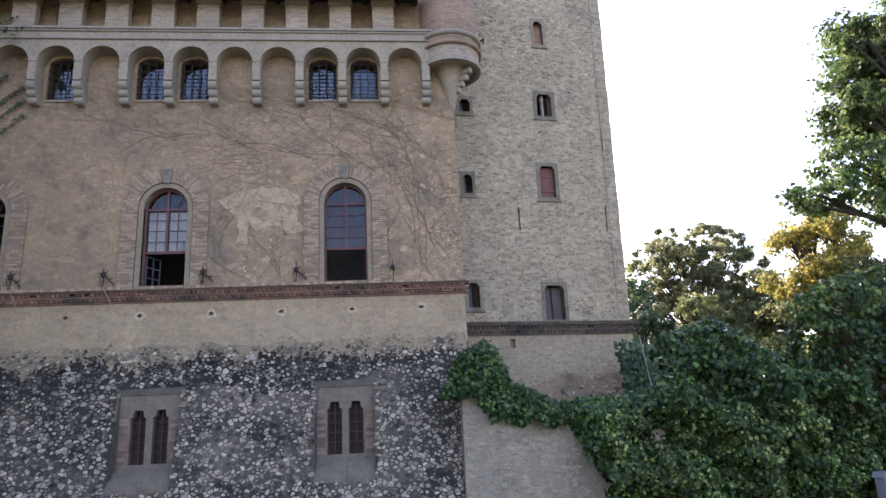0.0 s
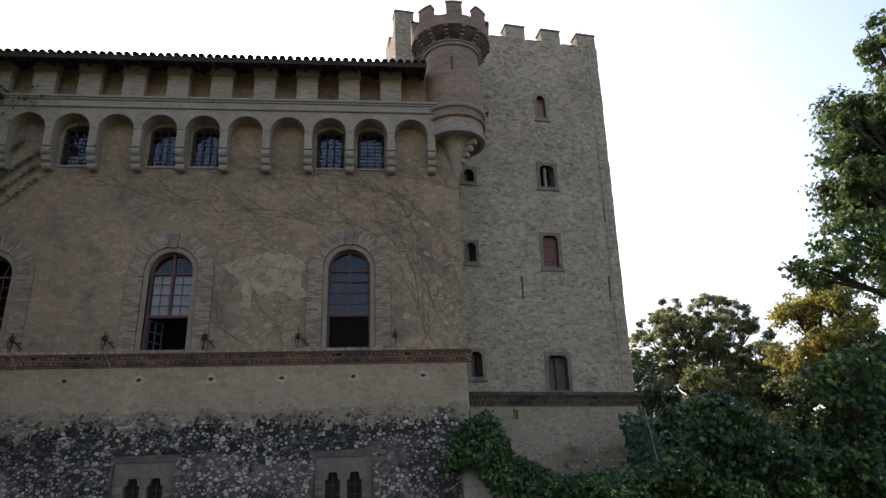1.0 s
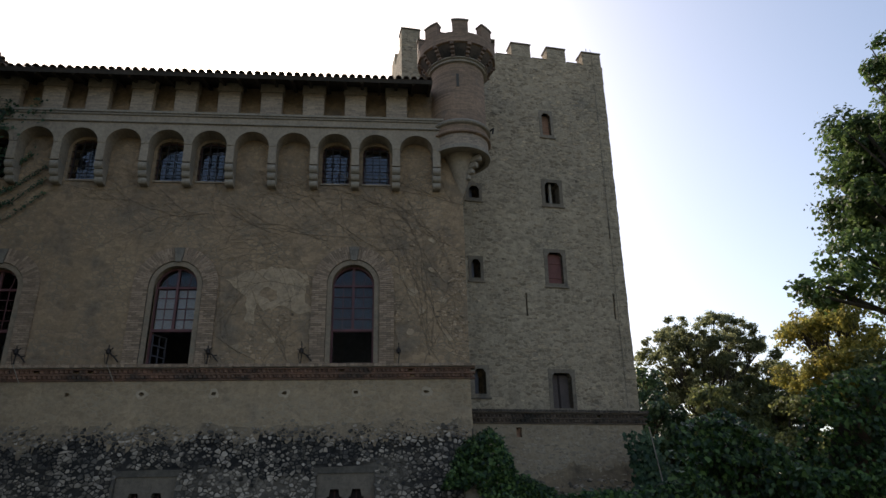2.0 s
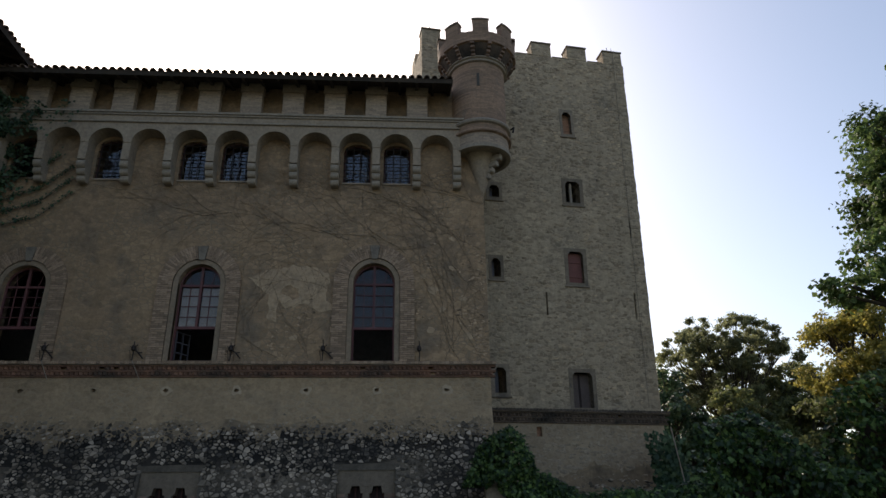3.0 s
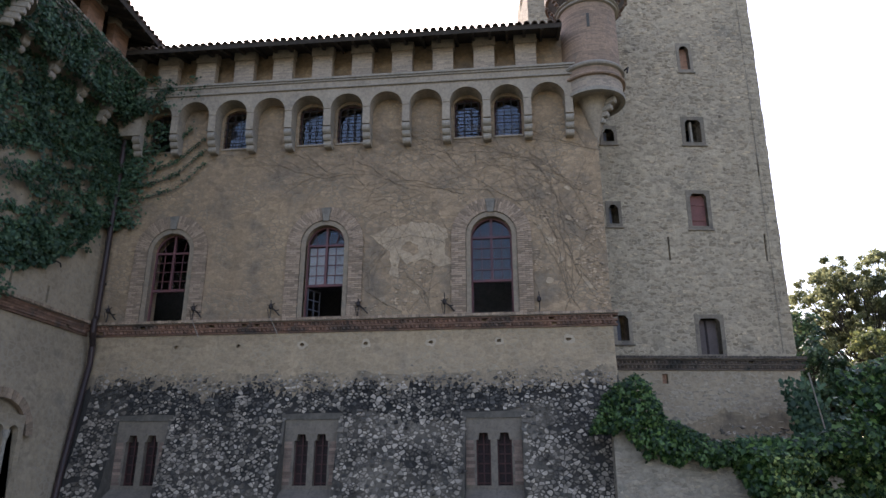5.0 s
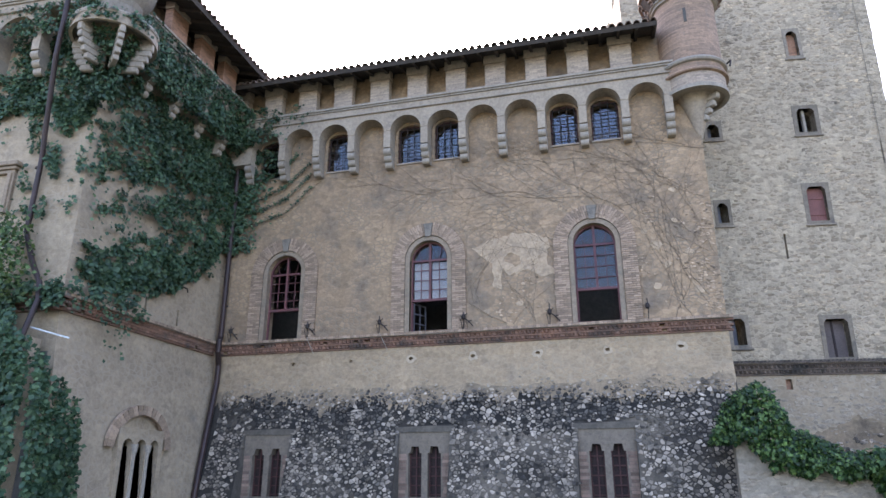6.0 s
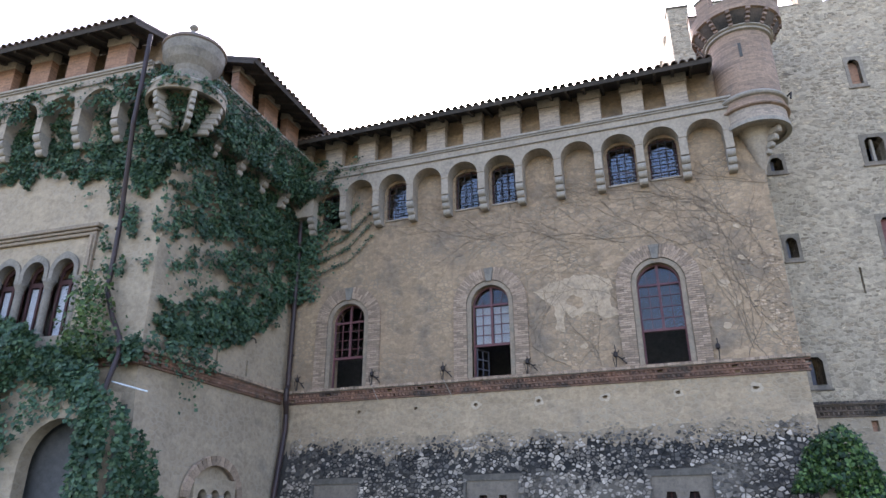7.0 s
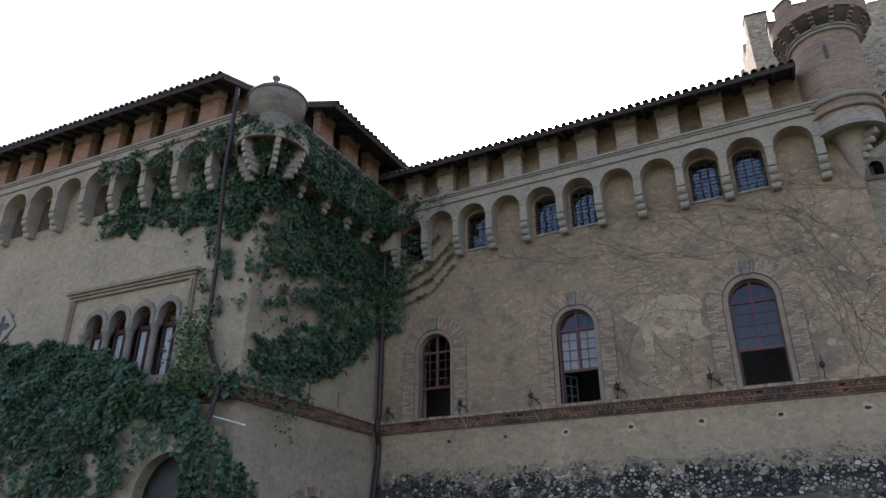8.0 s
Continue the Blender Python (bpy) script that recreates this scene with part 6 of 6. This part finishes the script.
def stone_shell(loop, rng, fill, proud):
    """Points and faces of one stone: the cell drawn in by fill, its face worn back at the rim."""
    n = len(loop)
    cx, cz = sum(p[0] for p in loop) / n, sum(p[1] for p in loop) / n
    tilt_x, tilt_z = rng.uniform(-0.15, 0.15), rng.uniform(-0.15, 0.15)
    rings = []
    wob = [rng.uniform(0.78, 1.14) for _ in loop]
    for f, y in ((1.0, 0.05), (1.0, -proud * 0.6), (0.84, -proud)):
        ring = []
        for (x, z), r in zip(loop, wob):
            g = fill * f * r * rng.uniform(0.96, 1.03)
            dx, dz = (x - cx) * g, (z - cz) * g
            yy = y + (tilt_x * dx + tilt_z * dz if y < 0 else 0.0)
            zz = cz + dz
            ring.append((cx + dx, 20.0 - FOOT * (TOP_BATTER - zz) / TOP_BATTER + yy, zz))
        rings.append(ring)
    vs = [p for r in rings for p in r]
    fs = [(a * n + i, a * n + (i + 1) % n, (a + 1) * n + (i + 1) % n, (a + 1) * n + i) for a in (0, 1) for i in range(n)]
    fs.append(tuple(2 * n + i for i in range(n)))
    return vs, fs


rng = random.Random(9)
near_n = 0
piles = {"scarp_rubble": ([], [], RUBBLE, "pale rubble stones set in dark mortar"), "edge_rubble": ([], [], RUBBLE_TOP, "stones smeared with plaster at the ragged edge"),
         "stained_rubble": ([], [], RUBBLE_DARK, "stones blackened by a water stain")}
for (cx, cz), loop in packed_cells(-14.05, 3.05, -0.2, 5.3, 12500, 31):
    lo_z, hi_z = min(p[1] for p in loop), max(p[1] for p in loop)
    if any(abs(cx - c) < 0.9 and lo_z < 3.6 and hi_z > 0.78 for c in BIFORE) or hi_z > 5.32:
        continue
    loop = [(max(-14.1, min(3.1, x)), z) for x, z in loop]
    lim = 4.78 + 0.3 * fbm((cx, 0, 1), 0.8)
    if cz > lim and rng.random() > 0.6 * math.exp(-(cz - lim) / 0.2):
        continue
    if rng.random() < 0.09:
        continue
    fill = rng.choice((rng.uniform(0.5, 0.8), rng.uniform(0.78, 0.98)))
    if cz > lim - 0.1:
        fill *= 0.8
    vs, fs = stone_shell(loop, rng, fill, rng.uniform(0.012, 0.045) + (0.03 if cz > lim - 0.5 else 0.0))
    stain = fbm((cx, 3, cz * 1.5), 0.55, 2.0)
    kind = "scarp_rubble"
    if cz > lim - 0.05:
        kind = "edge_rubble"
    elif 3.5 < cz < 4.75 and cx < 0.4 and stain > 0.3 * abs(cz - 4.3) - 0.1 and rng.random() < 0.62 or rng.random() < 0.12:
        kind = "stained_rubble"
    elif -2.6 < cx < 1.8 and 2.3 < cz < 4.6 and near_n < 300:
        me = bpy.data.meshes.new("stone")
        me.from_pydata(vs, [], fs)
        me.materials.append(RUBBLE)
        o = new("stone", me)
        o.parent = base
        near_n += 1
        continue
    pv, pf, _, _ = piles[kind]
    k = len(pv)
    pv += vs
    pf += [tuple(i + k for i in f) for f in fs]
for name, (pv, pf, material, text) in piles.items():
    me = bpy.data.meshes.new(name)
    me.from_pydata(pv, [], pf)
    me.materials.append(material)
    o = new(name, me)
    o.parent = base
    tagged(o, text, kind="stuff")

# ---- stones standing proud on the tower ----
T_ST = [stone_mesh("tower_stone", TOWER_STONE, s + 30) for s in range(7)]
data = [(np.array([v.co[:] for v in me.vertices]), [tuple(p.vertices) for p in me.polygons]) for me in T_ST]
sv, sf, cnt = [], [], 0
t_near = 0
for k in range(4200):
    cx, cz = rng.uniform(-2.5, 6.35), rng.uniform(5.9, 21.5)
    if cz < 16 and rng.random() < 0.5 - 0.25 * fbm((cx, 0, cz), 0.5) * 2:
        continue
    if any(l - 0.15 < cx < r + 0.15 and f - 0.2 < cz < h + 0.1 for l, r, f, h, _ in T_WIN) or any(abs(cx - a) < 0.25 and b - 0.1 < cz < c + 0.1 for a, b, c in SLITS):
        continue
    q = tower_lean(cx, 0, cz)
    m = TW @ pose(q.x, 0.01, q.z, 0, rng.uniform(-8, 8), 0) @ Matrix.Diagonal((rng.uniform(0.1, 0.34), 0.07, rng.uniform(0.06, 0.15), 1))
    i = rng.randrange(7)
    if 0.6 < cx < 6.6 and cz < 11.5 and t_near < 300:
        o = new("tower_stone", T_ST[i])
        o.parent = tower
        o.matrix_basis = TW.inverted() @ m
        t_near += 1
        continue
    vs, fs = data[i]
    w = vs @ np.array(m.to_3x3()).T + np.array(m.translation)
    sv.append(w)
    sf += [tuple(i + cnt for i in f) for f in fs]
    cnt += len(vs)
me = bpy.data.meshes.new("tower_rubble")
me.from_pydata(np.concatenate(sv).tolist(), [], sf)
me.materials.append(TOWER_STONE)
o = new("tower_rubble", me)
o.parent = tower
o.matrix_parent_inverse = TW.inverted()
tagged(o, "rubble stones standing slightly proud of the mortar", kind="stuff")

# ---- stones under the thin plaster of the garden wall and the tower foot ----
PLASTERED = surf("plastered_stone", (0.335, 0.265, 0.19), (0.26, 0.205, 0.15), 2.5, 12.0, 0.95, 0.8, c3=(0.18, 0.145, 0.11), mask=2.0, cut=0.56, vary=0.2)
P_ST = [stone_mesh("plastered_stone", PLASTERED, s + 90) for s in range(7)]
for owner, label, count, spot in ((garden, "uneven stones under thin garden wall plaster", 520, lambda: (rng.uniform(2.75, 7.2), 18.255, rng.uniform(-0.6, 2.2))),
                                  (foot, "uneven stones under the tower foot plaster", 420, lambda: tuple(foot_lean(rng.uniform(-0.2, 6.2), -0.012, rng.uniform(3.0, 5.15))))):
    bm = bmesh.new()
    for k in range(count):
        x, y, z = spot()
        if owner is foot and 1.3 < x < 1.95 and z > 4.6:
            continue
        m = pose(x, y, z, 0, rng.uniform(-12, 12), 0) @ Matrix.Diagonal((rng.uniform(0.1, 0.36), rng.uniform(0.05, 0.1), rng.uniform(0.06, 0.16), 1))
        n0 = len(bm.verts)
        bm.from_mesh(P_ST[rng.randrange(7)])
        bm.verts.ensure_lookup_table()
        for v in bm.verts[n0:]:
            v.co = m @ v.co
    tagged(part("plastered_stones", bm, PLASTERED, owner, label), kind="stuff")

# ---- stones bared at the tower foot ----
bm = bmesh.new()
for k in range(900):
    cx, cz = rng.uniform(0.7, 6.2), rng.uniform(1.2, 3.9)
    if cz > 3.3 + 0.5 * fbm((cx, 0, 4), 0.8):
        continue
    q = foot_lean(cx, -0.03, cz)
    m = pose(*q, 0, rng.uniform(-20, 20), 0) @ Matrix.Diagonal((rng.uniform(0.08, 0.3), 0.08, rng.uniform(0.06, 0.14), 1))
    n0 = len(bm.verts)
    bm.from_mesh(T_ST[rng.randrange(7)])
    bm.verts.ensure_lookup_table()
    for v in bm.verts[n0:]:
        v.co = m @ v.co
tagged(part("foot_stones", bm, RUBBLE, foot, "rubble stones bared at the tower foot"), kind="stuff")

# ---- stones showing through worn plaster on the facade ----
F_ST = [stone_mesh("wall_stone", FACADE_STONE, s + 60) for s in range(7)]
rng = random.Random(15)
bm = bmesh.new()
for k in range(1500):
    cx, cz = rng.choice((rng.uniform(0.65, 3.08), rng.uniform(0.65, 3.08), rng.uniform(-5.3, -1.95))), rng.uniform(6.98, 11.6)
    worn = fbm((cx, 0, cz), 0.9, 4.0)
    if worn < (-0.05 + 0.09 * (cz - 7.5) if cx > 0 else 0.1 + 0.2 * (cz - 7.2)):
        continue
    m = pose(cx, 20.002, cz, 0, rng.uniform(-14, 14), 0) @ Matrix.Diagonal((rng.uniform(0.07, 0.2), rng.uniform(0.04, 0.08), rng.uniform(0.045, 0.1), 1))
    n0 = len(bm.verts)
    bm.from_mesh(F_ST[rng.randrange(7)])
    bm.verts.ensure_lookup_table()
    for v in bm.verts[n0:]:
        v.co = m @ v.co
tagged(part("wall_stones", bm, FACADE_STONE, facade, "rubble stones bared where the plaster wore off"), kind="stuff")
